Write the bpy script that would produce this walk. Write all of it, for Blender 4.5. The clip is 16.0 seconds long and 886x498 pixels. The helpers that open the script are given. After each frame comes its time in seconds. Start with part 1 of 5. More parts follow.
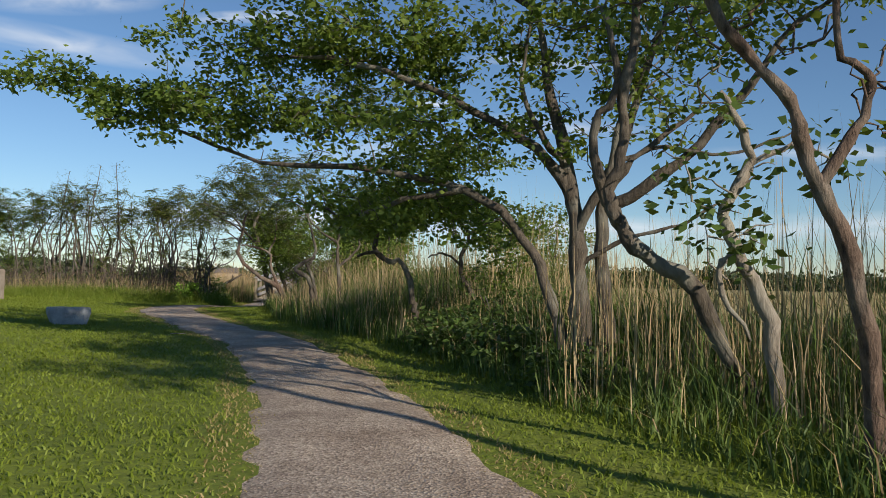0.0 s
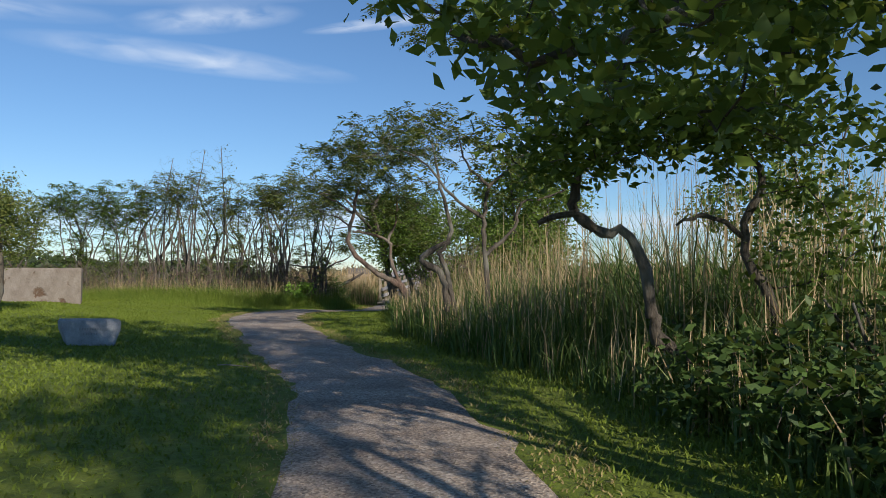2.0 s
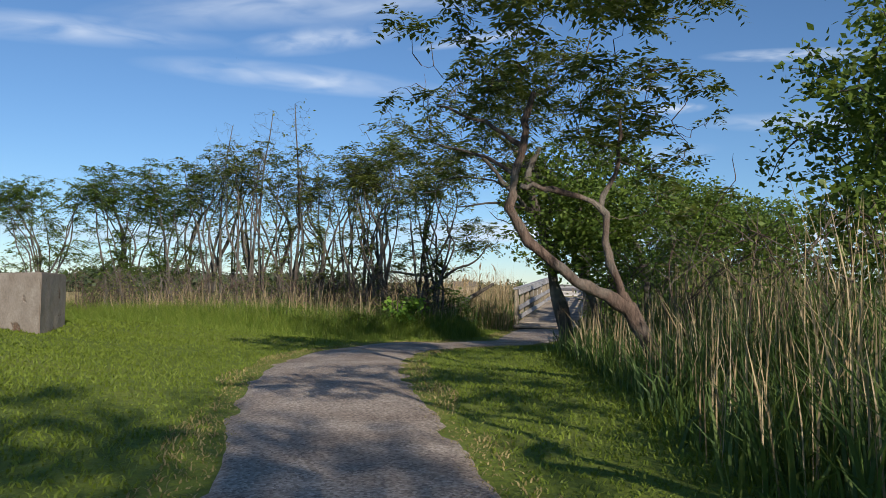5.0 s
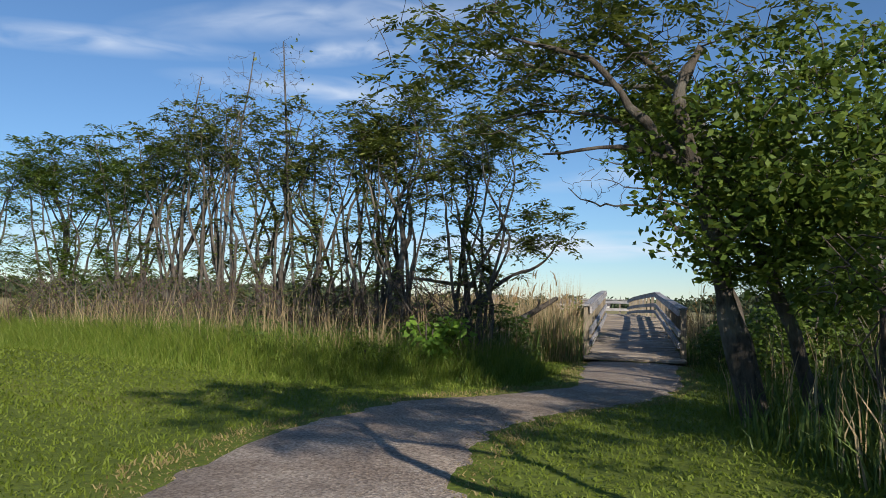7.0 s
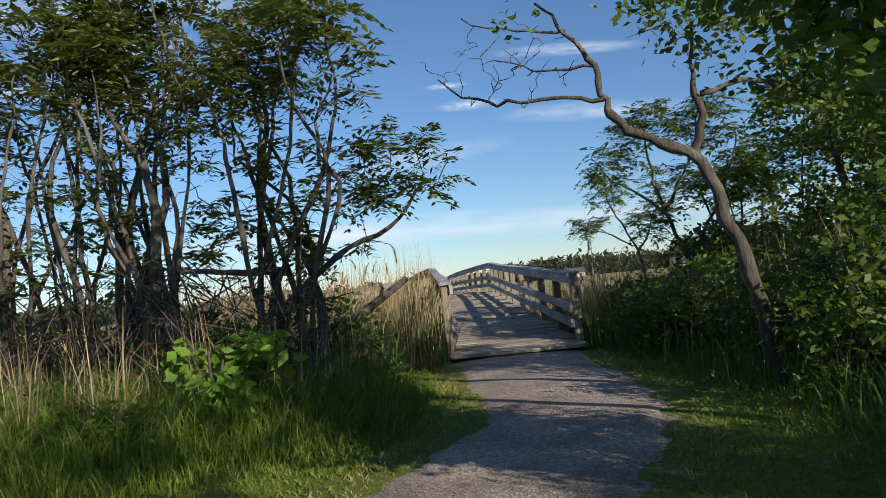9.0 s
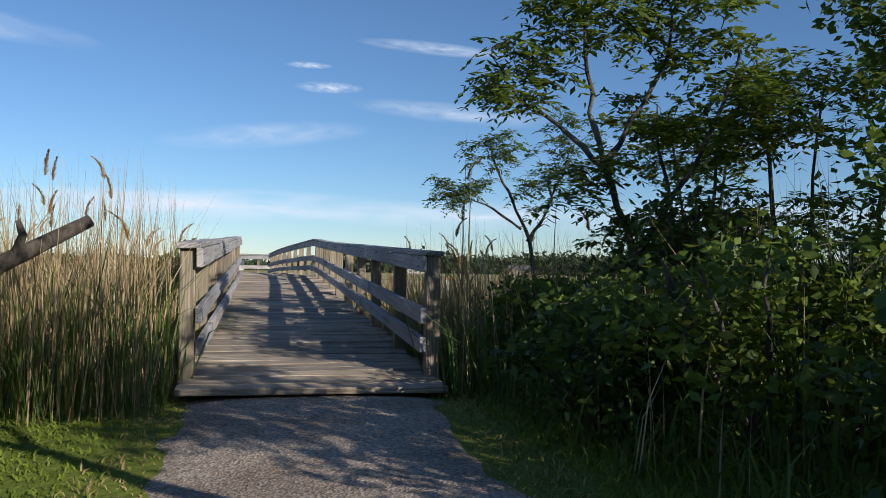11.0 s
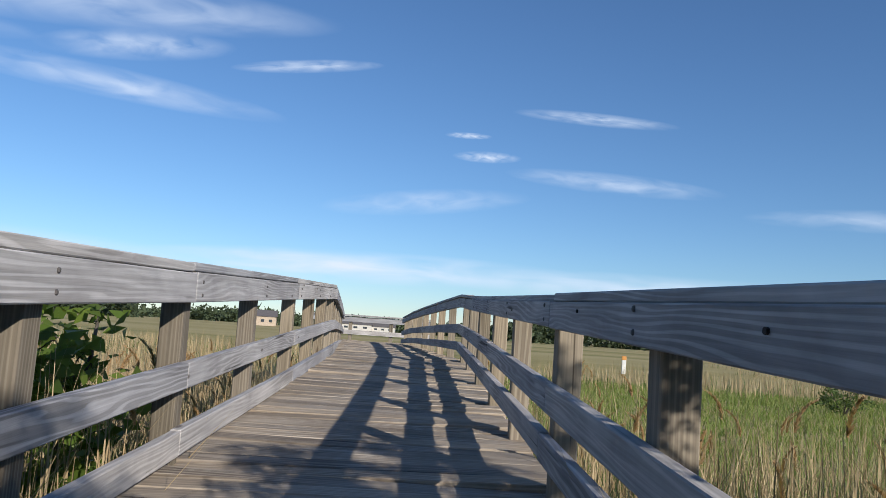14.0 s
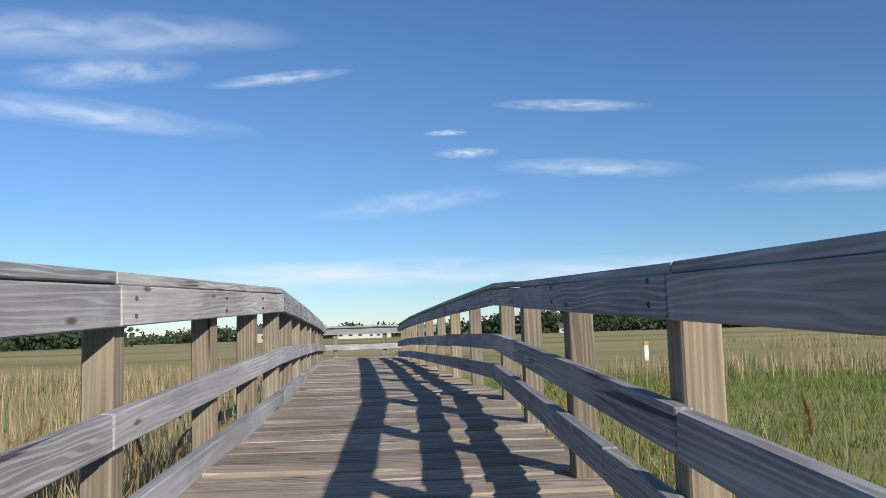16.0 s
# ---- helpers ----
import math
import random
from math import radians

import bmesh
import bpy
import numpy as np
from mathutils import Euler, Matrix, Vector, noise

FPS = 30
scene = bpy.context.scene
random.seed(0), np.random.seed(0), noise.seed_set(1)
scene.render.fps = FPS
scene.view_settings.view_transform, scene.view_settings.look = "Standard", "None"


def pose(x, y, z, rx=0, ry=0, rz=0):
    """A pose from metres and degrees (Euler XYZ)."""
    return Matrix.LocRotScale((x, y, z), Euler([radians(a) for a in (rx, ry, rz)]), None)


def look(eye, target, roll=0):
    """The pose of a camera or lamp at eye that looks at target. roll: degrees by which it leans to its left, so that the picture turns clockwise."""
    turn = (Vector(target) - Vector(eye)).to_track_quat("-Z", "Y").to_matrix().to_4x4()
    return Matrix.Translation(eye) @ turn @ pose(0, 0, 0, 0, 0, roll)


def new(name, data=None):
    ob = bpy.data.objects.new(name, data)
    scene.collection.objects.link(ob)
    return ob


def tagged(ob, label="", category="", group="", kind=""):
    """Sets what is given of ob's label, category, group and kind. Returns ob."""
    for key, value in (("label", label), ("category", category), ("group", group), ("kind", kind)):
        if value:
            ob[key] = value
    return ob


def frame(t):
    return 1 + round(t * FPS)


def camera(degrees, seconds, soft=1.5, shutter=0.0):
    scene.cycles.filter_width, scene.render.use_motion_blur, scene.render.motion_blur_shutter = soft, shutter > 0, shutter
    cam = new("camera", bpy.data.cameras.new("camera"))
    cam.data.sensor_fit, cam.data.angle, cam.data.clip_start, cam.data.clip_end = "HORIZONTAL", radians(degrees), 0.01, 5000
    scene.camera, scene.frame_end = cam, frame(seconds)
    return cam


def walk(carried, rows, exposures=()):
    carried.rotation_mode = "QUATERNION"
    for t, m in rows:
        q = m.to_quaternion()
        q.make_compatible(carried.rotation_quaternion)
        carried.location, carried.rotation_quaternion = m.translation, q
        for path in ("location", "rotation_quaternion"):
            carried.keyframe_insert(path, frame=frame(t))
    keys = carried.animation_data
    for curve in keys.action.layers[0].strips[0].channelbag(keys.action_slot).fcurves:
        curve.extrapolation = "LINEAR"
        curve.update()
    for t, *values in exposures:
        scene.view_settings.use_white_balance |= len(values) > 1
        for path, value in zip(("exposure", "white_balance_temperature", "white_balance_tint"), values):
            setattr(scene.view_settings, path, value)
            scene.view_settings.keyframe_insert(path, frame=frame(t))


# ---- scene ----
cam = camera(60, 16.0, soft=0.75)
PATH = [
    (0, (-0.060, 0.000, 0.950), (-0.320, 3.130, 1.080), 1.0),
    (0.5, (-0.340, 1.340, 0.950), (-0.830, 4.440, 1.070), -0.0),
    (1, (-0.650, 2.680, 0.940), (-1.140, 5.780, 1.050), -0.8),
    (1.5, (-1.020, 4.010, 0.900), (-1.690, 7.070, 1.020), 1.1),
    (2, (-1.470, 5.310, 0.880), (-2.250, 8.350, 1.000), 0.4),
    (2.5, (-1.930, 6.630, 0.860), (-2.720, 9.660, 1.010), 0.5),
    (3, (-2.500, 7.980, 0.850), (-3.430, 10.970, 0.990), 0.7),
    (3.5, (-3.160, 9.260, 0.840), (-4.330, 12.160, 1.010), 1.6),
    (3.7, (-3.410, 9.750, 0.830), (-4.640, 12.640, 0.980), 0.8),
    (5.8, (-6.040, 15.080, 0.880), (-7.200, 17.990, 1.080), 0.6),
    (6, (-6.280, 15.580, 0.880), (-7.500, 18.460, 1.090), 1.3),
    (6.5, (-6.900, 16.790, 0.900), (-8.180, 19.650, 1.110), 1.6),
    (7, (-7.520, 17.940, 0.920), (-8.780, 20.810, 1.140), 1.4),
    (7.5, (-8.130, 19.030, 0.940), (-9.450, 21.870, 1.180), 1.1),
    (8, (-8.680, 20.070, 0.950), (-9.990, 22.910, 1.180), 0.5),
    (8.5, (-9.100, 21.100, 0.940), (-10.300, 23.990, 1.160), -1.6),
    (9, (-9.350, 22.170, 0.920), (-9.810, 25.280, 1.070), -5.8),
    (9.2, (-9.390, 22.630, 0.920), (-9.540, 25.760, 1.040), -6.5),
    (11.3, (-9.435, 27.979, 0.783), (-9.262, 31.565, 0.864), 1.3),
    (11.5, (-9.488, 28.564, 0.779), (-9.403, 32.154, 0.845), 2.0),
    (12, (-9.608, 30.031, 0.763), (-9.606, 33.621, 0.858), 3.4),
    (12.5, (-9.784, 31.499, 0.781), (-10.007, 35.080, 0.940), 2.9),
    (13, (-9.916, 32.839, 0.854), (-10.159, 36.400, 1.253), 0.6),
    (13.5, (-10.050, 34.077, 0.913), (-10.289, 37.637, 1.313), 0.6),
    (14, (-10.262, 35.175, 0.964), (-10.782, 38.707, 1.351), 3.8),
    (14.5, (-10.515, 36.252, 1.016), (-11.251, 39.746, 1.392), 2.3),
    (15, (-10.677, 37.280, 1.060), (-11.284, 40.799, 1.441), -1.7),
    (15.5, (-10.924, 38.261, 1.084), (-11.638, 41.760, 1.457), 1.0),
    (16, (-11.048, 39.224, 1.117), (-11.513, 42.764, 1.499), -1.8),
]
walk(cam, [(t, look(eye, target, roll)) for t, eye, target, roll in PATH],
     exposures=[(0, 0.02, 6900, 10), (2.5, 0.05, 6350, 10), (6, 0.0, 6350, 10), (9.2, 0.08, 6450, 10), (12, 0.04, 6200, 10), (16, 0.06, 6100, 10)])

# ---------------------------------------------------------------- light
SUN_DIR = Vector((0.647, -0.651, 0.40)).normalized()
world = bpy.data.worlds.new("sky")
scene.world = world
world.use_nodes = True
wn = world.node_tree.nodes
sky = wn.new("ShaderNodeTexSky")
sky.sky_type = "NISHITA"
sky.sun_disc = False
sky.sun_elevation = math.asin(SUN_DIR.z)
sky.sun_rotation = math.atan2(SUN_DIR.x, SUN_DIR.y)
sky.air_density, sky.dust_density, sky.ozone_density = 1.0, 0.0, 6.0
world.node_tree.links.new(sky.outputs[0], wn["Background"].inputs[0])
wn["Background"].inputs[1].default_value = 0.108
sun = new("sun", bpy.data.lights.new("sun", "SUN"))
sun.data.energy, sun.data.angle, sun.data.color = 5.0, radians(0.55), (1.0, 0.91, 0.78)
sun.matrix_world = look(SUN_DIR * 50, (0, 0, 0))


# ---------------------------------------------------------------- materials
def mat(name, rough=0.8):
    m = bpy.data.materials.new(name)
    m.use_nodes = True
    nt = m.node_tree
    b = nt.nodes["Principled BSDF"]
    b.inputs["Roughness"].default_value = rough
    b.inputs["Specular IOR Level"].default_value = 0.3
    return m, nt, b


def node(nt, kind, **kw):
    n = nt.nodes.new(kind)
    for k, v in kw.items():
        n.inputs[k.replace("_", " ")].default_value = v
    return n


def ramp(nt, src, stops):
    r = nt.nodes.new("ShaderNodeValToRGB")
    while len(r.color_ramp.elements) < len(stops):
        r.color_ramp.elements.new(0.5)
    for e, (p, c) in zip(r.color_ramp.elements, stops):
        e.position, e.color = p, (*c, 1)
    nt.links.new(src, r.inputs[0])
    return r


def mix(nt, fac, a, b, mode="MIX"):
    m = nt.nodes.new("ShaderNodeMix")
    m.data_type, m.blend_type = "RGBA", mode
    for sock, v in ((m.inputs[0], fac), (m.inputs[6], a), (m.inputs[7], b)):
        if isinstance(v, (int, float)):
            sock.default_value = v
        elif isinstance(v, tuple):
            sock.default_value = (*v, 1)
        else:
            nt.links.new(v, sock)
    return m.outputs[2]


def noise_tex(nt, scale, detail=4.0, rough=0.55, coord="Object", stretch=None, distortion=0.0):
    tc = nt.nodes.new("ShaderNodeTexCoord")
    src = tc.outputs[coord]
    if stretch:
        mp = nt.nodes.new("ShaderNodeMapping")
        mp.inputs["Scale"].default_value = stretch
        nt.links.new(src, mp.inputs[0])
        src = mp.outputs[0]
    n = node(nt, "ShaderNodeTexNoise", Scale=scale, Detail=detail, Roughness=rough, Distortion=distortion)
    nt.links.new(src, n.inputs[0])
    return n.outputs[0]


def bump(nt, b, height, strength, dist=0.02):
    n = node(nt, "ShaderNodeBump", Strength=strength, Distance=dist)
    nt.links.new(height, n.inputs["Height"])
    nt.links.new(n.outputs[0], b.inputs["Normal"])


def plant_mat(name, stops, translucent=0.35, rough=0.6):
    """Leaf or blade: colour by island, some light passes through."""
    m, nt, b = mat(name, rough)
    g = nt.nodes.new("ShaderNodeNewGeometry")
    r = ramp(nt, g.outputs["Random Per Island"], stops)
    nt.links.new(r.outputs[0], b.inputs["Base Color"])
    if translucent:
        t = nt.nodes.new("ShaderNodeBsdfTranslucent")
        nt.links.new(mix(nt, 0.5, r.outputs[0], (0.36, 0.42, 0.055)), t.inputs[0])
        mx = nt.nodes.new("ShaderNodeMixShader")
        mx.inputs[0].default_value = translucent
        nt.links.new(b.outputs[0], mx.inputs[1])
        nt.links.new(t.outputs[0], mx.inputs[2])
        nt.links.new(mx.outputs[0], nt.nodes["Material Output"].inputs[0])
    return m


LEAF = plant_mat("leaf_maple", [(0, (0.055, 0.095, 0.018)), (0.5, (0.10, 0.16, 0.027)), (1, (0.18, 0.25, 0.045))], 0.38, 0.5)
LEAF_OLIVE = plant_mat("leaf_olive", [(0, (0.07, 0.095, 0.026)), (0.5, (0.13, 0.165, 0.04)), (1, (0.24, 0.25, 0.07))], 0.3, 0.55)
LEAF_BRIGHT = plant_mat("leaf_bright", [(0, (0.12, 0.24, 0.03)), (1, (0.26, 0.42, 0.06))], 0.35, 0.5)
LEAF_DARK = plant_mat("leaf_shrub", [(0, (0.03, 0.06, 0.015)), (1, (0.09, 0.15, 0.035))], 0.25, 0.5)
REED_DRY = plant_mat("reed_dry", [(0, (0.24, 0.17, 0.09)), (0.5, (0.42, 0.31, 0.17)), (1, (0.55, 0.43, 0.26))], 0.15, 0.7)
REED_GREEN = plant_mat("reed_green", [(0, (0.04, 0.075, 0.02)), (0.6, (0.08, 0.14, 0.03)), (1, (0.17, 0.22, 0.06))], 0.25, 0.55)
PLUME = plant_mat("reed_plume", [(0, (0.46, 0.27, 0.13)), (1, (0.66, 0.44, 0.25))], 0.45, 0.8)
# Muted greens: the haze of distance is put into this leaf colour.
LEAF_FAR = plant_mat("leaf_far_woods", [(0, (0.035, 0.05, 0.025)), (1, (0.075, 0.10, 0.05))], 0.1, 0.8)
GRASS = plant_mat("grass_blade", [(0, (0.135, 0.185, 0.02)), (0.7, (0.175, 0.23, 0.028)), (1, (0.205, 0.25, 0.04))], 0.25, 0.6)
GRASS_TALL = plant_mat("grass_tall", [(0, (0.10, 0.16, 0.02)), (0.6, (0.19, 0.27, 0.035)), (1, (0.32, 0.35, 0.08))], 0.35, 0.5)
GRASS_MARSH = plant_mat("grass_marsh", [(0, (0.13, 0.19, 0.035)), (0.65, (0.20, 0.26, 0.055)), (1, (0.32, 0.31, 0.12))], 0.3, 0.6)
GRASS_DRY = plant_mat("grass_dry", [(0, (0.22, 0.17, 0.07)), (1, (0.42, 0.33, 0.15))], 0.2, 0.7)


def bark_mat(name, dark, light, lichen=0.3):
    m, nt, b = mat(name, 0.9)
    n1 = noise_tex(nt, 22, 6, 0.7, stretch=(1, 1, 0.3))
    n2 = noise_tex(nt, 2.2, 3)
    r = ramp(nt, n1, [(0.3, dark), (0.7, light)])
    r2 = ramp(nt, n2, [(0.5, (0, 0, 0)), (0.68, (lichen,) * 3)])
    nt.links.new(mix(nt, r2.outputs[0], r.outputs[0], (0.34, 0.34, 0.29)), b.inputs["Base Color"])
    bump(nt, b, n1, 1.0, 0.03)
    return m


BARK = bark_mat("bark_grey", (0.04, 0.033, 0.027), (0.15, 0.125, 0.10), 0.45)
BARK_PALE = bark_mat("bark_pale", (0.16, 0.13, 0.10), (0.36, 0.32, 0.27), 0.6)
BARK_HEDGE = bark_mat("bark_hedge", (0.05, 0.042, 0.036), (0.20, 0.17, 0.14), 0.3)
BARK_RED = bark_mat("bark_redbrown", (0.03, 0.02, 0.016), (0.22, 0.15, 0.115), 0.3)


def ground_mat():
    m, nt, b = mat("ground_soil_grass", 0.95)
    n1 = noise_tex(nt, 0.35, 5)
    n2 = noise_tex(nt, 14, 4, 0.7)
    n3 = noise_tex(nt, 0.02, 5, 0.6, stretch=(0.45, 1.6, 1))
    near = ramp(nt, n1, [(0.3, (0.12, 0.165, 0.02)), (0.55, (0.165, 0.215, 0.03)), (0.75, (0.225, 0.24, 0.055))])
    fine = ramp(nt, n2, [(0.25, (0.45, 0.45, 0.45)), (0.75, (1.25, 1.2, 1.0))])
    lawn = mix(nt, 0.8, near.outputs[0], fine.outputs[0], "MULTIPLY")
    marsh = ramp(nt, n3, [(0.36, (0.20, 0.20, 0.06)), (0.46, (0.36, 0.30, 0.12)), (0.60, (0.44, 0.36, 0.18)), (0.74, (0.25, 0.24, 0.08))])
    marsh2 = mix(nt, 0.5, marsh.outputs[0], fine.outputs[0], "MULTIPLY")
    tc = nt.nodes.new("ShaderNodeTexCoord")
    sep = nt.nodes.new("ShaderNodeSeparateXYZ")
    nt.links.new(tc.outputs["Object"], sep.inputs[0])
    far = node(nt, "ShaderNodeMapRange")
    far.inputs[1].default_value, far.inputs[2].default_value = 36, 50
    nt.links.new(sep.outputs[1], far.inputs[0])
    nt.links.new(mix(nt, far.outputs[0], lawn, marsh2), b.inputs["Base Color"])
    bump(nt, b, n2, 0.7, 0.03)
    return m


def gravel_mat():
    m, nt, b = mat("gravel", 0.9)
    tc = nt.nodes.new("ShaderNodeTexCoord")
    v = node(nt, "ShaderNodeTexVoronoi", Scale=70.0, Randomness=1.0)
    nt.links.new(tc.outputs["Object"], v.inputs[0])
    n1 = noise_tex(nt, 1.6, 5)
    n2 = noise_tex(nt, 40, 3, 0.7)
    stone = ramp(nt, v.outputs["Color"], [(0.1, (0.24, 0.20, 0.165)), (0.5, (0.43, 0.365, 0.305)), (0.95, (0.62, 0.55, 0.47))])
    dirt = ramp(nt, n1, [(0.35, (0.72, 0.66, 0.62)), (0.65, (1.1, 1.06, 1.02))])
    grit = ramp(nt, n2, [(0.3, (0.7, 0.68, 0.66)), (0.7, (1.15, 1.15, 1.15))])
    c = mix(nt, 1.0, stone.outputs[0], dirt.outputs[0], "MULTIPLY")
    nt.links.new(mix(nt, 1.0, c, grit.outputs[0], "MULTIPLY"), b.inputs["Base Color"])
    bump(nt, b, v.outputs["Distance"], 0.6, 0.012)
    return m


def wood_mat(name, dark, mid, light, tint, axis=0):
    """Weathered board, grain along local x, knots, each board its own."""
    m, nt, b = mat(name, 0.85)
    tc = nt.nodes.new("ShaderNodeTexCoord")
    info = nt.nodes.new("ShaderNodeObjectInfo")
    off = nt.nodes.new("ShaderNodeVectorMath")
    off.operation = "MULTIPLY_ADD"
    comb = nt.nodes.new("ShaderNodeCombineXYZ")
    for k in range(3):
        nt.links.new(info.outputs["Random"], comb.inputs[k])
    nt.links.new(comb.outputs[0], off.inputs[0])
    off.inputs[1].default_value = (37.0, 13.0, 29.0)
    nt.links.new(tc.outputs["Object"], off.inputs[2])

    def tex(scale, stretch, detail, dist=0.0):
        mp = nt.nodes.new("ShaderNodeMapping")
        mp.inputs["Scale"].default_value = stretch if axis == 0 else stretch[::-1]
        nt.links.new(off.outputs[0], mp.inputs[0])
        n = node(nt, "ShaderNodeTexNoise", Scale=scale, Detail=detail, Roughness=0.6, Distortion=dist)
        nt.links.new(mp.outputs[0], n.inputs[0])
        return n.outputs[0]

    big = tex(3.4, (0.10, 1, 1), 3.0, 0.5)
    sep = nt.nodes.new("ShaderNodeSeparateXYZ")
    nt.links.new(off.outputs[0], sep.inputs[0])
    across = nt.nodes.new("ShaderNodeMath")
    across.operation = "MULTIPLY_ADD"
    nt.links.new(sep.outputs[1], across.inputs[0])
    across.inputs[1].default_value = 0.7
    nt.links.new(sep.outputs[2 - axis], across.inputs[2])
    lines = nt.nodes.new("ShaderNodeMath")
    lines.operation = "MULTIPLY"
    nt.links.new(across.outputs[0], lines.inputs[0])
    lines.inputs[1].default_value = 330.0
    rings = nt.nodes.new("ShaderNodeMath")
    rings.operation = "MULTIPLY_ADD"
    nt.links.new(big, rings.inputs[0])
    rings.inputs[1].default_value = 85.0
    nt.links.new(lines.outputs[0], rings.inputs[2])
    sine = nt.nodes.new("ShaderNodeMath")
    sine.operation = "SINE"
    nt.links.new(rings.outputs[0], sine.inputs[0])
    fibre = tex(70.0, (0.025, 1, 1), 4.0)
    stain = tex(3.0, (0.5, 1, 1), 5.0, 0.4)
    crack = tex(24.0, (0.035, 1, 1), 2.0, 0.3)
    grain = ramp(nt, sine.outputs[0], [(0.05, dark), (0.5, mid), (1.0, light)])
    patchy = ramp(nt, tex(2.2, (0.35, 1, 1), 2.0), [(0.34, (0.12, 0.12, 0.12)), (0.62, (0.85, 0.85, 0.85))])
    soft_grain = mix(nt, patchy.outputs[0], mid, grain.outputs[0])
    fib = ramp(nt, fibre, [(0.3, (0.72, 0.72, 0.72)), (0.7, (1.14, 1.14, 1.14))])
    st = ramp(nt, stain, [(0.32, tint), (0.62, (1.08, 1.08, 1.08))])
    cr = ramp(nt, crack, [(0.27, (0.28, 0.26, 0.25)), (0.325, (1, 1, 1))])
    c = mix(nt, 0.9, soft_grain, fib.outputs[0], "MULTIPLY")
    c = mix(nt, 0.85, c, st.outputs[0], "MULTIPLY")
    c = mix(nt, 1.0, c, cr.outputs[0], "MULTIPLY")
    mp = nt.nodes.new("ShaderNodeMapping")
    mp.inputs["Scale"].default_value = (1.6, 6.0, 6.0) if axis == 0 else (6.0, 6.0, 1.6)
    nt.links.new(off.outputs[0], mp.inputs[0])
    vor = node(nt, "ShaderNodeTexVoronoi", Scale=1.3, Randomness=1.0)
    nt.links.new(mp.outputs[0], vor.inputs[0])
    knot = ramp(nt, vor.outputs["Distance"], [(0.05, (0.28, 0.23, 0.2)), (0.10, (1, 1, 1))])
    c = mix(nt, 0.9, c, knot.outputs[0], "MULTIPLY")
    one = ramp(nt, info.outputs["Random"], [(0, (0.78, 0.78, 0.80)), (0.5, (0.98, 0.97, 0.96)), (1, (1.14, 1.09, 1.02))])
    nt.links.new(mix(nt, 1.0, c, one.outputs[0], "MULTIPLY"), b.inputs["Base Color"])
    add = nt.nodes.new("ShaderNodeMath")
    nt.links.new(crack, add.inputs[0])
    nt.links.new(fibre, add.inputs[1])
    bump(nt, b, add.outputs[0], 0.5, 0.004)
    return m


RAIL = wood_mat("wood_rail_grey", (0.29, 0.28, 0.275), (0.46, 0.45, 0.455), (0.51, 0.50, 0.505), (0.58, 0.57, 0.58))
POSTW = wood_mat("wood_post_tan", (0.22, 0.18, 0.135), (0.33, 0.28, 0.21), (0.37, 0.32, 0.245), (0.62, 0.62, 0.58), 2)
DECKW = wood_mat("wood_deck", (0.22, 0.18, 0.14), (0.43, 0.37, 0.30), (0.50, 0.44, 0.365), (0.56, 0.52, 0.47))


def concrete_mat():
    m, nt, b = mat("concrete_worn", 0.95)
    n1, n2, n3 = noise_tex(nt, 3.0, 6, 0.6), noise_tex(nt, 30, 4, 0.7), noise_tex(nt, 1.3, 6, 0.7, distortion=0.6)
    base = ramp(nt, n1, [(0.3, (0.30, 0.24, 0.19)), (0.7, (0.45, 0.38, 0.32))])
    pit = ramp(nt, n3, [(0.56, (1, 1, 1)), (0.62, (0.5, 0.36, 0.27)), (0.7, (0.62, 0.5, 0.4))])
    fine = ramp(nt, n2, [(0.3, (0.75, 0.75, 0.75)), (0.7, (1.1, 1.1, 1.1))])
    c = mix(nt, 1.0, base.outputs[0], pit.outputs[0], "MULTIPLY")
    nt.links.new(mix(nt, 1.0, c, fine.outputs[0], "MULTIPLY"), b.inputs["Base Color"])
    bump(nt, b, pit.outputs[0], 0.6, 0.03)
    return m


def stone_mat():
    m, nt, b = mat("granite_grey", 0.75)
    n1, n2 = noise_tex(nt, 5, 5), noise_tex(nt, 90, 3, 0.8)
    base = ramp(nt, n1, [(0.3, (0.24, 0.25, 0.27)), (0.7, (0.40, 0.41, 0.43))])
    fine = ramp(nt, n2, [(0.3, (0.65, 0.65, 0.65)), (0.7, (1.15, 1.15, 1.15))])
    nt.links.new(mix(nt, 1.0, base.outputs[0], fine.outputs[0], "MULTIPLY"), b.inputs["Base Color"])
    bump(nt, b, n1, 0.5, 0.03)
    return m


def plain_mat(name, c, rough=0.8):
    m, nt, b = mat(name, rough)
    n = noise_tex(nt, 3, 4)
    r = ramp(nt, n, [(0.3, tuple(v * 0.85 for v in c)), (0.7, tuple(min(1, v * 1.1) for v in c))])
    nt.links.new(r.outputs[0], b.inputs["Base Color"])
    return m


GROUND, GRAVEL, CONCRETE, STONE = ground_mat(), gravel_mat(), concrete_mat(), stone_mat()


# ---------------------------------------------------------------- mesh helpers
def mesh_from(name, V, F, material, smooth=False):
    me = bpy.data.meshes.new(name)
    me.from_pydata(V, [], F)
    me.materials.append(material)
    if smooth:
        me.polygons.foreach_set("use_smooth", [True] * len(me.polygons))
    me.update()
    return me


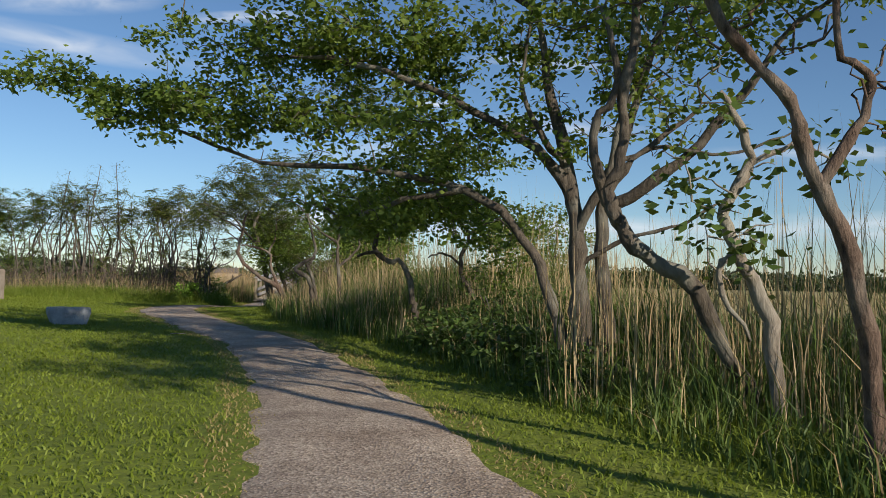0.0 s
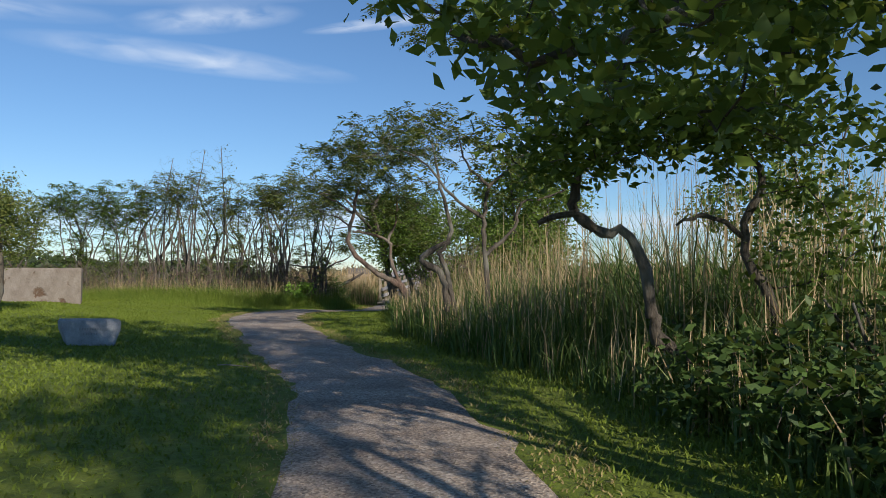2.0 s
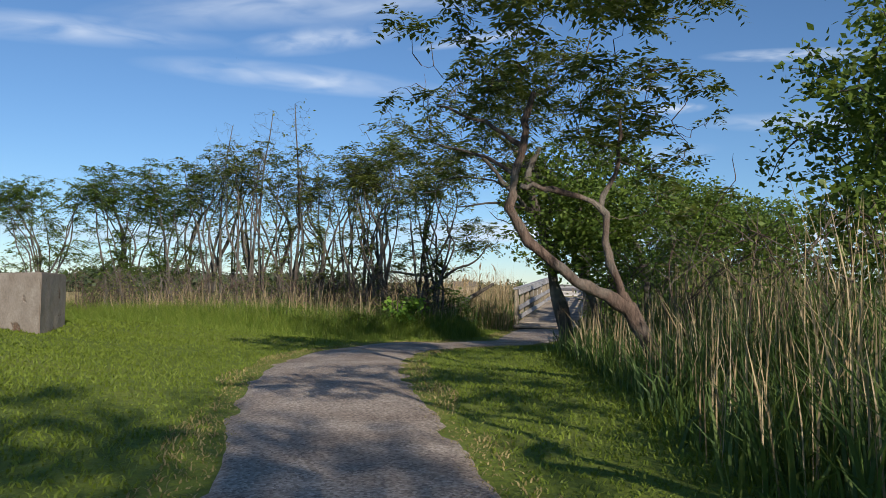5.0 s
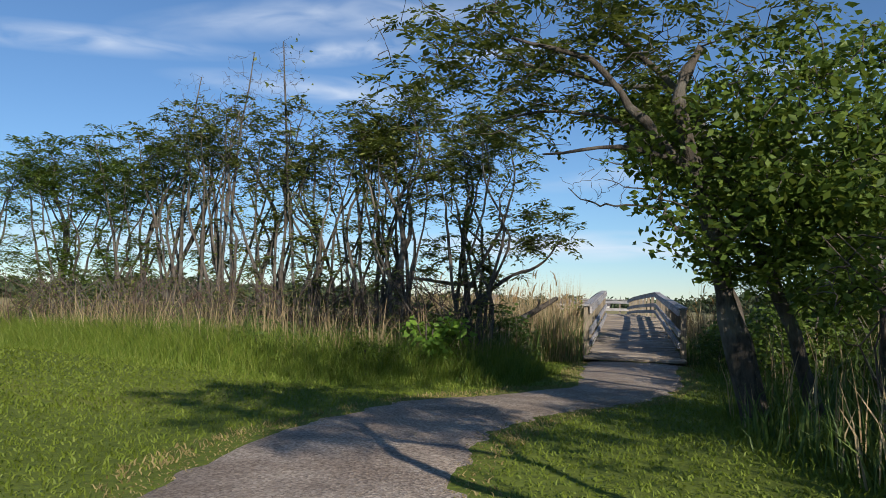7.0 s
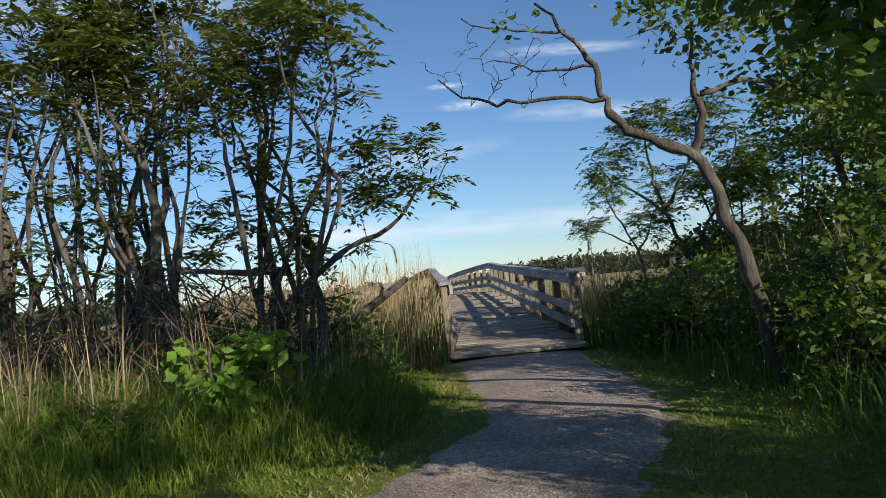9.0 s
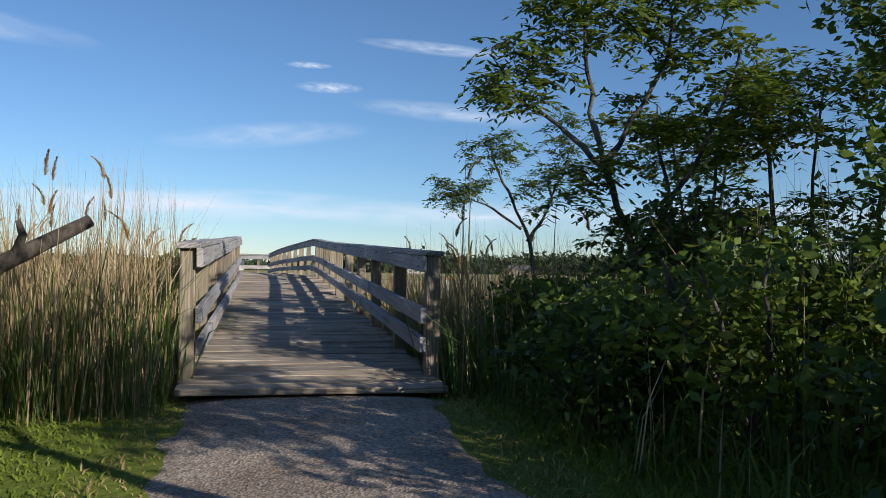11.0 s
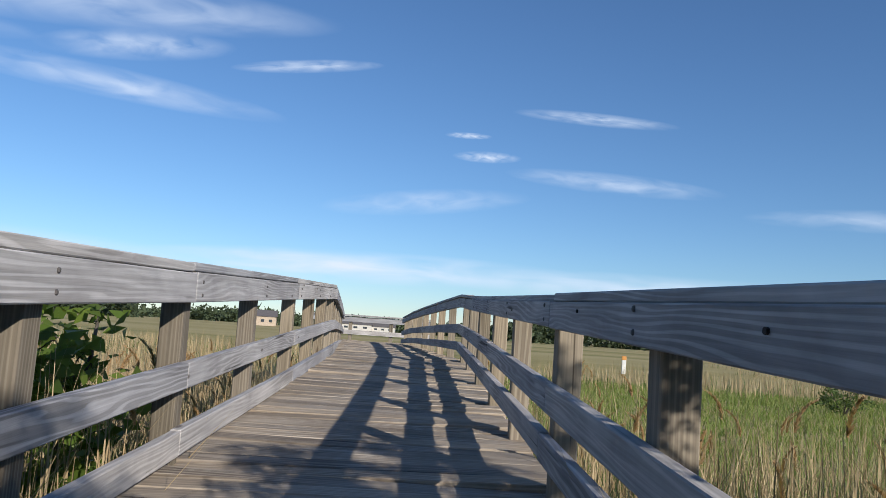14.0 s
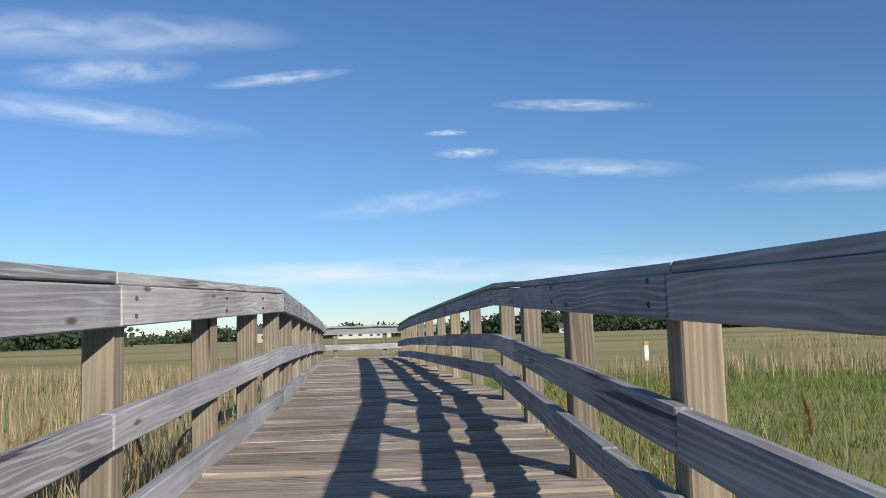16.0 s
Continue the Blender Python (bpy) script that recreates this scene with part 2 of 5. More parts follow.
def tri_mesh(name, P, material):
    """P: array (n, 3, 3) of loose triangles, or (n, 4, 3) of quads."""
    P = np.asarray(P, dtype=np.float32)
    n, k = P.shape[:2]
    me = bpy.data.meshes.new(name)
    me.vertices.add(n * k)
    me.vertices.foreach_set("co", P.ravel())
    me.loops.add(n * k)
    me.loops.foreach_set("vertex_index", np.arange(n * k, dtype=np.int32))
    me.polygons.add(n)
    me.polygons.foreach_set("loop_start", np.arange(0, n * k, k, dtype=np.int32))
    me.materials.append(material)
    me.update(calc_edges=True)
    return me


def part(name, me, parent, label=""):
    ob = new(name, me)
    ob.parent = parent
    return tagged(ob, label) if label else ob


def tube(V, F, pts, radii, n=6):
    pts = [Vector(p) for p in pts]
    start = len(V)
    ref = Vector((0.3, 1, 0.2)).normalized()
    for i, p in enumerate(pts):
        d = (pts[min(i + 1, len(pts) - 1)] - pts[max(i - 1, 0)]).normalized()
        a = d.cross(ref)
        if a.length < 0.05:
            a = d.cross(Vector((1, 0, 0)))
        a.normalize()
        b = d.cross(a)
        for k in range(n):
            w = 2 * math.pi * k / n
            V.append(p + (a * math.cos(w) + b * math.sin(w)) * radii[i])
    for i in range(len(pts) - 1):
        for k in range(n):
            o, q = start + i * n, start + (i + 1) * n
            F.append((o + k, o + (k + 1) % n, q + (k + 1) % n, q + k))
    F.append(tuple(start + (len(pts) - 1) * n + k for k in range(n)))


def smooth_line(pts, per=4):
    """Catmull-Rom through the points."""
    P = [Vector(p) for p in pts]
    P = [P[0] * 2 - P[1]] + P + [P[-1] * 2 - P[-2]]
    out = []
    for i in range(1, len(P) - 2):
        for k in range(per):
            t = k / per
            a, b, c, d = P[i - 1 : i + 3]
            out.append(0.5 * (2 * b + (c - a) * t + (2 * a - 5 * b + 4 * c - d) * t * t + (3 * b - a - 3 * c + d) * t ** 3))
    return out + [P[-2]]


def box_mesh(name, sx, sy, sz, material, bevel=0.006, jitter=0.0, rng=None):
    """A bevelled box centred on its origin."""
    bm = bmesh.new()
    bmesh.ops.create_cube(bm, size=1)
    for v in bm.verts:
        v.co = Vector((v.co.x * sx, v.co.y * sy, v.co.z * sz))
        if jitter:
            v.co += Vector([rng.uniform(-jitter, jitter) for _ in range(3)])
    if bevel:
        bmesh.ops.bevel(bm, geom=list(bm.edges), offset=bevel, segments=1, affect="EDGES", profile=0.5)
    me = bpy.data.meshes.new(name)
    bm.to_mesh(me)
    bm.free()
    me.materials.append(material)
    return me


def sstep(a, b, x):
    t = np.clip((np.asarray(x, float) - a) / (b - a), 0, 1)
    return t * t * (3 - 2 * t)


# ---------------------------------------------------------------- plan
WAY = [(0.9, -7), (0.55, -2), (-0.05, 1.2), (-0.54, 3.3), (-1.64, 6.6), (-3.62, 11.25), (-5.3, 13.8), (-7.05, 16.6), (-8.9, 19.6),
       (-9.85, 21.8), (-10.1, 23.8), (-9.72, 26), (-9.35, 28), (-9.7, 30.3), (-10.02, 32.6)]
WIDE = [1.35, 1.3, 1.3, 1.25, 1.15, 1.2, 1.2, 1.3, 1.5, 1.5, 1.35, 1.35, 1.3, 1.5, 1.7]
way = np.array([p[:2] for p in smooth_line([(x, y, 0) for x, y in WAY], 10)])
wide = np.interp(np.linspace(0, len(WAY) - 1, len(way)), range(len(WAY)), WIDE)
B0 = Vector((-10.02, 32.67, 0))
BU, BV = Vector((-0.178, 0.984, 0)).normalized(), Vector((0.984, 0.178, 0)).normalized()


def way_dist(X, Y):
    """Signed distance to the path's edge; and the side (+1 right)."""
    X, Y = np.asarray(X, float).ravel(), np.asarray(Y, float).ravel()
    best, side = np.full(X.shape, 1e9), np.ones(X.shape)
    for i in range(len(way) - 1):
        a, b = way[i], way[i + 1]
        d = b - a
        L2 = d @ d
        t = np.clip(((X - a[0]) * d[0] + (Y - a[1]) * d[1]) / L2, 0, 1)
        px_, py_ = a[0] + t * d[0] - X, a[1] + t * d[1] - Y
        e = np.hypot(px_, py_) - wide[i] / 2
        cr = d[0] * (Y - a[1]) - d[1] * (X - a[0])
        m = e < best
        best[m] = e[m]
        side[m] = np.where(cr[m] < 0, 1, -1)
    return best, side


def along(X, Y):
    X, Y = np.asarray(X, float), np.asarray(Y, float)
    return (X - B0.x) * BU.x + (Y - B0.y) * BU.y, (X - B0.x) * BV.x + (Y - B0.y) * BV.y


def gz(X, Y):
    """Height of the ground."""
    X, Y = np.asarray(X, float), np.asarray(Y, float)
    cx = np.interp(Y, way[:, 1], way[:, 0])
    z = 0.22 * sstep(0.8, 6.5, cx - X) * sstep(30, 24, Y)
    z = z - 0.12 * sstep(23, 28, Y)
    z = z - 0.5 * sstep(32.4, 36.5, Y) - 0.35 * sstep(2.5, 9, X - cx) * sstep(36, 30, Y)
    z = z - 0.015 * sstep(4, 7, Y) * sstep(17, 14, Y)
    z = z + 0.012 * np.sin(X * 2.1 + Y * 0.7) + 0.01 * np.sin(Y * 2.7 - X) 
    return z


def zat(x, y):
    return float(gz(x, y))


# ---------------------------------------------------------------- ground and path
def axis_coords(lo, hi, step, reach):
    c = list(np.arange(lo, hi + 1e-6, step))
    d, s, e = step, lo, hi
    while e < reach:
        d *= 1.45
        e += d
        s -= d
        c.append(e)
        c.insert(0, s)
    return np.array(c)


gx, gy = axis_coords(-34, 14, 0.4, 4000), axis_coords(-10, 64, 0.4, 4000)
GX, GY = np.meshgrid(gx, gy)
GZ = gz(GX, GY)
nx, ny = len(gx), len(gy)
V = np.stack([GX.ravel(), GY.ravel(), GZ.ravel()], 1).tolist()
F = [(j * nx + i, j * nx + i + 1, (j + 1) * nx + i + 1, (j + 1) * nx + i) for j in range(ny - 1) for i in range(nx - 1)]
tagged(new("ground", mesh_from("ground", V, F, GROUND, True)), "grassy ground running out into a wide flat salt marsh", "ground", kind="structure")

rng = random.Random(4)
V, F, cols = [], [], 13
for i, (p, w) in enumerate(zip(way, wide)):
    d = way[min(i + 1, len(way) - 1)] - way[max(i - 1, 0)]
    d = d / np.hypot(*d)
    n_ = np.array((d[1], -d[0]))
    j1, j2 = rng.uniform(-0.13, 0.10), rng.uniform(-0.10, 0.13)
    for k in range(cols):
        f = k / (cols - 1) * 2 - 1
        e = (w / 2 + 0.05) * f + (j2 if f > 0.9 else j1 if f < -0.9 else 0)
        x, y = p + n_ * e
        V.append((x, y, zat(x, y) + (0.02 - 0.03 * abs(f) ** 6)))
for i in range(len(way) - 1):
    for k in range(cols - 1):
        a = i * cols + k
        F.append((a, a + 1, a + cols + 1, a + cols))
tagged(new("path", mesh_from("path", V, F, GRAVEL, True)), "grey crushed-stone footpath winding through the grass", "path", kind="structure")


# ---------------------------------------------------------------- grass and reeds
def blades(xy, h, w, lean, rng_, segs=2):
    """Tapered bent blades as triangles: (n*3, 3, 3)."""
    n = len(xy)
    base = np.column_stack([xy, gz(xy[:, 0], xy[:, 1]) - 0.01])
    ang, la = rng_.uniform(0, 2 * np.pi, n), rng_.uniform(0, 2 * np.pi, n)
    side = np.column_stack([np.cos(ang), np.sin(ang), np.zeros(n)]) * (w / 2)[:, None]
    out = np.column_stack([np.cos(la), np.sin(la), np.zeros(n)]) * (lean * h)[:, None]
    up = np.column_stack([np.zeros(n), np.zeros(n), h])
    mid, tip = base + up * 0.55 + out * 0.3, base + up * (1 - 0.3 * lean[:, None]) + out
    a, b, c, d = base - side, base + side, mid + side * 0.8, mid - side * 0.8
    return np.concatenate([np.stack([a, b, c, d], 1), np.stack([d, c, tip, tip + side * 0.05], 1)]).reshape(2, n, 4, 3).transpose(1, 0, 2, 3).reshape(-1, 4, 3)


def joined_blades(name, Q, material):
    """Quads that share the middle edge of each blade, so one blade is one island."""
    n = len(Q) // 2
    Q = Q.reshape(n, 2, 4, 3)
    P = np.concatenate([Q[:, 0], Q[:, 1, 2:3]], 1)
    me = bpy.data.meshes.new(name)
    me.vertices.add(n * 5)
    me.vertices.foreach_set("co", P.astype(np.float32).ravel())
    idx = np.array([0, 1, 2, 3, 3, 2, 4])
    me.loops.add(n * 7)
    me.loops.foreach_set("vertex_index", (idx[None] + 5 * np.arange(n)[:, None]).ravel().astype(np.int32))
    me.polygons.add(2 * n)
    me.polygons.foreach_set("loop_start", (np.array([0, 4])[None] + 7 * np.arange(n)[:, None]).ravel().astype(np.int32))
    me.materials.append(material)
    me.update(calc_edges=True)
    return me


def scatter(n, x0, x1, y0, y1, rng_):
    return np.column_stack([rng_.uniform(x0, x1, n), rng_.uniform(y0, y1, n)])


nr = np.random.RandomState(7)


# reed bed edge on the path's right: distance from the path
def reed_edge(Y):
    return np.interp(Y, [-6, 3, 6, 11, 13.5, 17, 20, 22.5, 26, 29, 33], [1.5, 1.4, 1.1, 1.1, 0.95, 1.1, 1.9, 2.1, 1.0, 0.6, 0.35])


p = scatter(620000, -22, 3, -1.5, 33, nr)
e, sd = way_dist(p[:, 0], p[:, 1])
re_ = reed_edge(p[:, 1])
keep = (e > -0.03) & (((sd > 0) & (e < re_ + 0.8)) | ((sd < 0) & (e < 9.5))) & (nr.rand(len(p)) < np.clip(1.5 / (0.6 + 0.45 * np.maximum(e, 0)), 0.12, 1))
p, e, sd, re_ = p[keep], e[keep], sd[keep], re_[keep]
patch = np.array([noise.noise((x * 0.7, y * 0.7, 0)) for x, y in p])
h = (0.032 + 0.03 * nr.rand(len(p)) + 0.015 * patch) * np.where(e < 0.12, 0.6, 1) + 0.22 * sstep(-0.35, 0.5, e - re_) * (sd > 0) * nr.rand(len(p))
h = np.maximum(h, 0.015)
dry = (e < 0.25 + 0.2 * patch) & (nr.rand(len(p)) < 0.7)
Q = blades(p, h, 0.007 + 0.006 * nr.rand(len(p)) + 0.002 * np.maximum(e, 0), 0.5 + 0.7 * nr.rand(len(p)), nr).reshape(-1, 2, 4, 3)
tagged(new("lawn_grass", joined_blades("lawn_grass", Q[~dry].reshape(-1, 4, 3), GRASS)), "short mown green lawn grass beside the path", "grass", kind="stuff")
tagged(new("dry_grass", joined_blades("dry_grass", Q[dry].reshape(-1, 4, 3), GRASS_DRY)), "straw-coloured dry grass along the gravel edge", "grass", kind="stuff")


p = scatter(260000, -12, 3, -1.5, 33, nr)
e, sd = way_dist(p[:, 0], p[:, 1])
patch = np.array([noise.noise((x * 1.3, y * 1.3, 5)) for x, y in p])
keep = (e > -0.16 + 0.1 * nr.rand(len(p))) & (e < 0.20 + 0.35 * patch) & (nr.rand(len(p)) < 0.75)
p = p[keep]
tagged(new("edge_grass", joined_blades("edge_grass", blades(p, 0.012 + 0.035 * nr.rand(len(p)), 0.005 + 0.005 * nr.rand(len(p)), 0.6 + 0.8 * nr.rand(len(p)), nr), GRASS_DRY)),
       "withered tan grass creeping over the gravel edge", "grass", kind="stuff")


def hedge_edge(X):
    return np.interp(X, [-30, -22, -18, -14.4, -12.2, -11.0], [29.5, 28.4, 26.4, 25.6, 26.0, 27.2])


p = scatter(150000, -27, -10.6, 24, 32.5, nr)
e, sd = way_dist(p[:, 0], p[:, 1])
f = p[:, 1] - hedge_edge(p[:, 0])
keep = (e > 0.12) & (sd < 0) & (f > -0.9) & (f < 2.6)
p, f, e = p[keep], f[keep], e[keep]
h = (0.05 + 0.55 * sstep(-0.9, 0.7, f) * sstep(0.1, 1.2, e)) * (0.5 + 0.8 * nr.rand(len(p)))
tagged(new("tall_grass", joined_blades("tall_grass", blades(p, h, 0.005 + 0.005 * nr.rand(len(p)), 0.3 + 0.6 * nr.rand(len(p)), nr), GRASS_TALL)),
       "tall bright green grass in front of the hedge", "grass", kind="stuff")


def reed_bed(name, label, p, hh, nr_, dry_share, plume_share=0.0, lean=0.10, thick=1.0):
    """Dry stems and green leaves of common reed at the places p."""
    n = len(p)
    if not n:
        return
    isdry = nr_.rand(n) < dry_share
    hd = hh * (0.72 + 0.4 * nr_.rand(n))
    d = p[isdry]
    if len(d):
        tagged(new(name + "_dry_stems", joined_blades(name, blades(d, hd[isdry], (0.006 + 0.006 * nr_.rand(len(d))) * thick, lean * (0.2 + nr_.rand(len(d)) ** 2 * 4), nr_), REED_DRY)),
               "dry straw-coloured reed stems " + label, "reeds", kind="stuff")
    g = p[~isdry]
    g = np.repeat(g, 3, 0) + nr_.normal(0, 0.06, (3 * len(g), 2))
    hg = np.repeat(hd[~isdry], 3) * (0.3 + 0.55 * nr_.rand(len(g)))
    tagged(new(name + "_green_leaves", joined_blades(name, blades(g, hg, (0.008 + 0.009 * nr_.rand(len(g))) * thick, 0.12 + 0.6 * nr_.rand(len(g)), nr_), REED_GREEN)),
           "fresh green reed leaves " + label, "reeds", kind="stuff")
    if plume_share:
        tops = np.where(isdry & (nr_.rand(n) < plume_share))[0]
        tri = []
        for i in tops:
            b = np.array((p[i, 0], p[i, 1], float(gz(p[i, 0], p[i, 1])) + hd[i] * 0.86))
            way_ = nr_.uniform(0, 2 * np.pi)
            for k in range(90):
                f_ = nr_.rand()
                c = b + np.array((math.cos(way_) * 0.12 * f_ * f_, math.sin(way_) * 0.12 * f_ * f_, 0.23 * f_ - 0.05 * f_ * f_))
                a = nr_.uniform(0, 6.28)
                o = np.array((0.5 * math.cos(a) + 0.3 * math.cos(way_), 0.5 * math.sin(a) + 0.3 * math.sin(way_), 0.75)) * (0.06 * (1 - 0.7 * f_))
                s_ = np.array((-math.sin(a), math.cos(a), 0)) * 0.007
                tri.append([c - s_, c + s_, c + o])
        tagged(new(name + "_plumes", tri_mesh(name, tri, PLUME)), "feathery brown reed plumes " + label, "reeds", kind="stuff")


# reeds on the path's right
p = scatter(210000, -13, 7.5, -3, 33, nr)
e, sd = way_dist(p[:, 0], p[:, 1])
f = e - reed_edge(p[:, 1])
clump = np.array([noise.noise((x * 0.8, y * 0.8, 3)) for x, y in p])
keep = (sd > 0) & (f > 0) & (f < 4.2) & (nr.rand(len(p)) < 0.7 + 0.6 * clump) & (nr.rand(len(p)) < 1.15 - 0.2 * f)
keep &= ~((p[:, 1] > 23.5) & (p[:, 1] < 33) & (f < 1.6) & (nr.rand(len(p)) < 0.8))
p, f = p[keep], f[keep]
hh = np.where(p[:, 1] < 7.3, 0.28 + 1.45 * sstep(0, 2.5, f), 0.68 + 1.05 * sstep(0, 1.6, f)) * np.interp(p[:, 1], [0, 7, 8, 10.5, 12.5, 14, 16, 24, 33], [1.05, 1.1, 0.74, 0.72, 1.35, 1.3, 1.02, 0.92, 0.9]) * (1 + 0.42 * clump[keep])
near_ = p[:, 1] < 7.3
back_ = f > 0.75 + 0.3 * clump[keep]
reed_bed("reed_bed", "in the tan bed beside the path", p[near_ & back_], hh[near_ & back_], nr, 0.5, thick=1.0)
reed_bed("reed_margin", "along the low margin of the bed", p[near_ & ~back_], hh[near_ & ~back_], nr, 0.15, lean=0.25)
reed_bed("shaded_reeds", "in the green bed beside the path", p[~near_], hh[~near_], nr, 0.26, thick=1.35)
p = scatter(2400, -5, 7, 5, 19, nr)
e, sd = way_dist(p[:, 0], p[:, 1])
p = p[(sd > 0) & (e > 2.6) & (e < 5.2)]
reed_bed("tall_reeds", "rising thinly above the bed", p, 1.9 + 0.7 * nr.rand(len(p)), nr, 0.8, thick=1.2)
p = scatter(170, 0.2, 1.9, 5.9, 6.9, nr)
reed_bed("trunk_reeds", "crowding round the maple trunks", p, 0.95 + 0.6 * nr.rand(len(p)), nr, 0.85)
# hedge foot on the left
p = scatter(26000, -27, -11.2, 26, 33, nr)
f = p[:, 1] - hedge_edge(p[:, 0])
keep = (f > 0.7) & (f < 3.2)
reed_bed("hedge_reeds", "at the foot of the hedge trees", p[keep], 0.55 + 0.75 * nr.rand(keep.sum()), nr, 0.45, lean=0.2)
# both sides of the bridge
p = scatter(80000, -19, -4, 31.5, 50, nr)
s, o = along(p[:, 0], p[:, 1])
left = (o < -1.0) & (o > -5.5) & (s > -0.8) & (s < 15)
right = (o > 1.0) & (o < 5) & (s > -0.2) & (s < 10.5)
keep = (left | right) & (nr.rand(len(p)) < np.where(left, np.interp(s, [0, 4, 15], [0.75, 0.8, 0.8]), np.interp(s, [0, 5, 8, 10.5], [1, 1, 0.6, 0.1])))
p, s = p[keep], s[keep]
hh = np.where(o[keep] < 0, np.interp(s, [-1, 1.5, 4, 7, 9, 15], [1.55, 1.7, 1.6, 1.3, 1.15, 1.1]), np.interp(s, [-1, 1.5, 3, 5, 7, 9, 15], [1.2, 1.5, 1.5, 1.42, 1.25, 0.95, 0.9]))
onleft = o[keep] < 0
reed_bed("bridge_reeds", "standing beside the footbridge", p[onleft], hh[onleft], nr, 0.74, 0.02)
reed_bed("thicket_reeds", "growing thick and green beside the footbridge", p[~onleft], hh[~onleft], nr, 0.62, 0.012)
p = scatter(900, -14, -5, 33, 40, nr)
s, o = along(p[:, 0], p[:, 1])
p = p[(((o > 1.15) & (o < 2.3)) | ((o < -1.2) & (o > -3.0))) & (s > 0.2) & (s < 4.4)][:45]
reed_bed("plumed_reeds", "nodding above the bridge railing", p, 1.72 + 0.35 * nr.rand(len(p)), nr, 0.95, 0.6, lean=0.01, thick=1.7)


# ---------------------------------------------------------------- trees
def leaf_quads(centres, size, count, spread, rng_, flat=0.5):
    """count folded diamond leaves round each centre."""
    c = np.repeat(centres, count, 0)
    n = len(c)
    c = c + rng_.normal(0, 1, (n, 3)) * np.array((spread, spread, spread * 0.6))
    d = rng_.normal(0, 1, (n, 3)) * np.array((1, 1, flat))
    d[:, 2] -= 0.25
    d /= np.linalg.norm(d, axis=1)[:, None]
    s = np.cross(d, rng_.normal(0, 1, (n, 3)))
    s /= np.linalg.norm(s, axis=1)[:, None] + 1e-9
    L = size * (0.6 + 0.7 * rng_.rand(n))[:, None]
    m = c + d * L * 0.45 + np.cross(d, s) * L * 0.08
    return np.stack([c, m + s * L * 0.27, c + d * L, m - s * L * 0.27], 1)


def frond_quads(centres, size, count, rng_, pairs=5):
    """count drooping feather-shaped leaves from each centre, leaflets in pairs along a rib."""
    c = np.repeat(centres, count, 0)
    n = len(c)
    az, el = rng_.uniform(0, 2 * np.pi, n), rng_.uniform(-0.35, 0.95, n)
    d = np.column_stack([np.cos(az) * np.cos(el), np.sin(az) * np.cos(el), np.sin(el)])
    side = np.column_stack([-np.sin(az), np.cos(az), np.zeros(n)])
    L = (size * (0.6 + 0.65 * rng_.rand(n)))[:, None]
    down = np.array((0.0, 0.0, 1.0))
    out = []
    for k in range(pairs):
        f = (k + 1) / pairs
        p = c + d * L * f - down * L * 0.5 * f * f
        for sg in (-1, 1):
            ld = side * sg * 0.85 + d * 0.5 - down * 0.35 + rng_.normal(0, 0.16, (n, 3))
            ld /= np.linalg.norm(ld, axis=1)[:, None]
            ll = L * 0.44 * (1 - 0.5 * abs(f - 0.45))
            wv = np.cross(ld, down + rng_.normal(0, 0.3, (n, 3))) * ll * 0.19
            out.append(np.stack([p, p + ld * ll * 0.42 + wv, p + ld * ll, p + ld * ll * 0.42 - wv], 1))
    return np.concatenate(out)


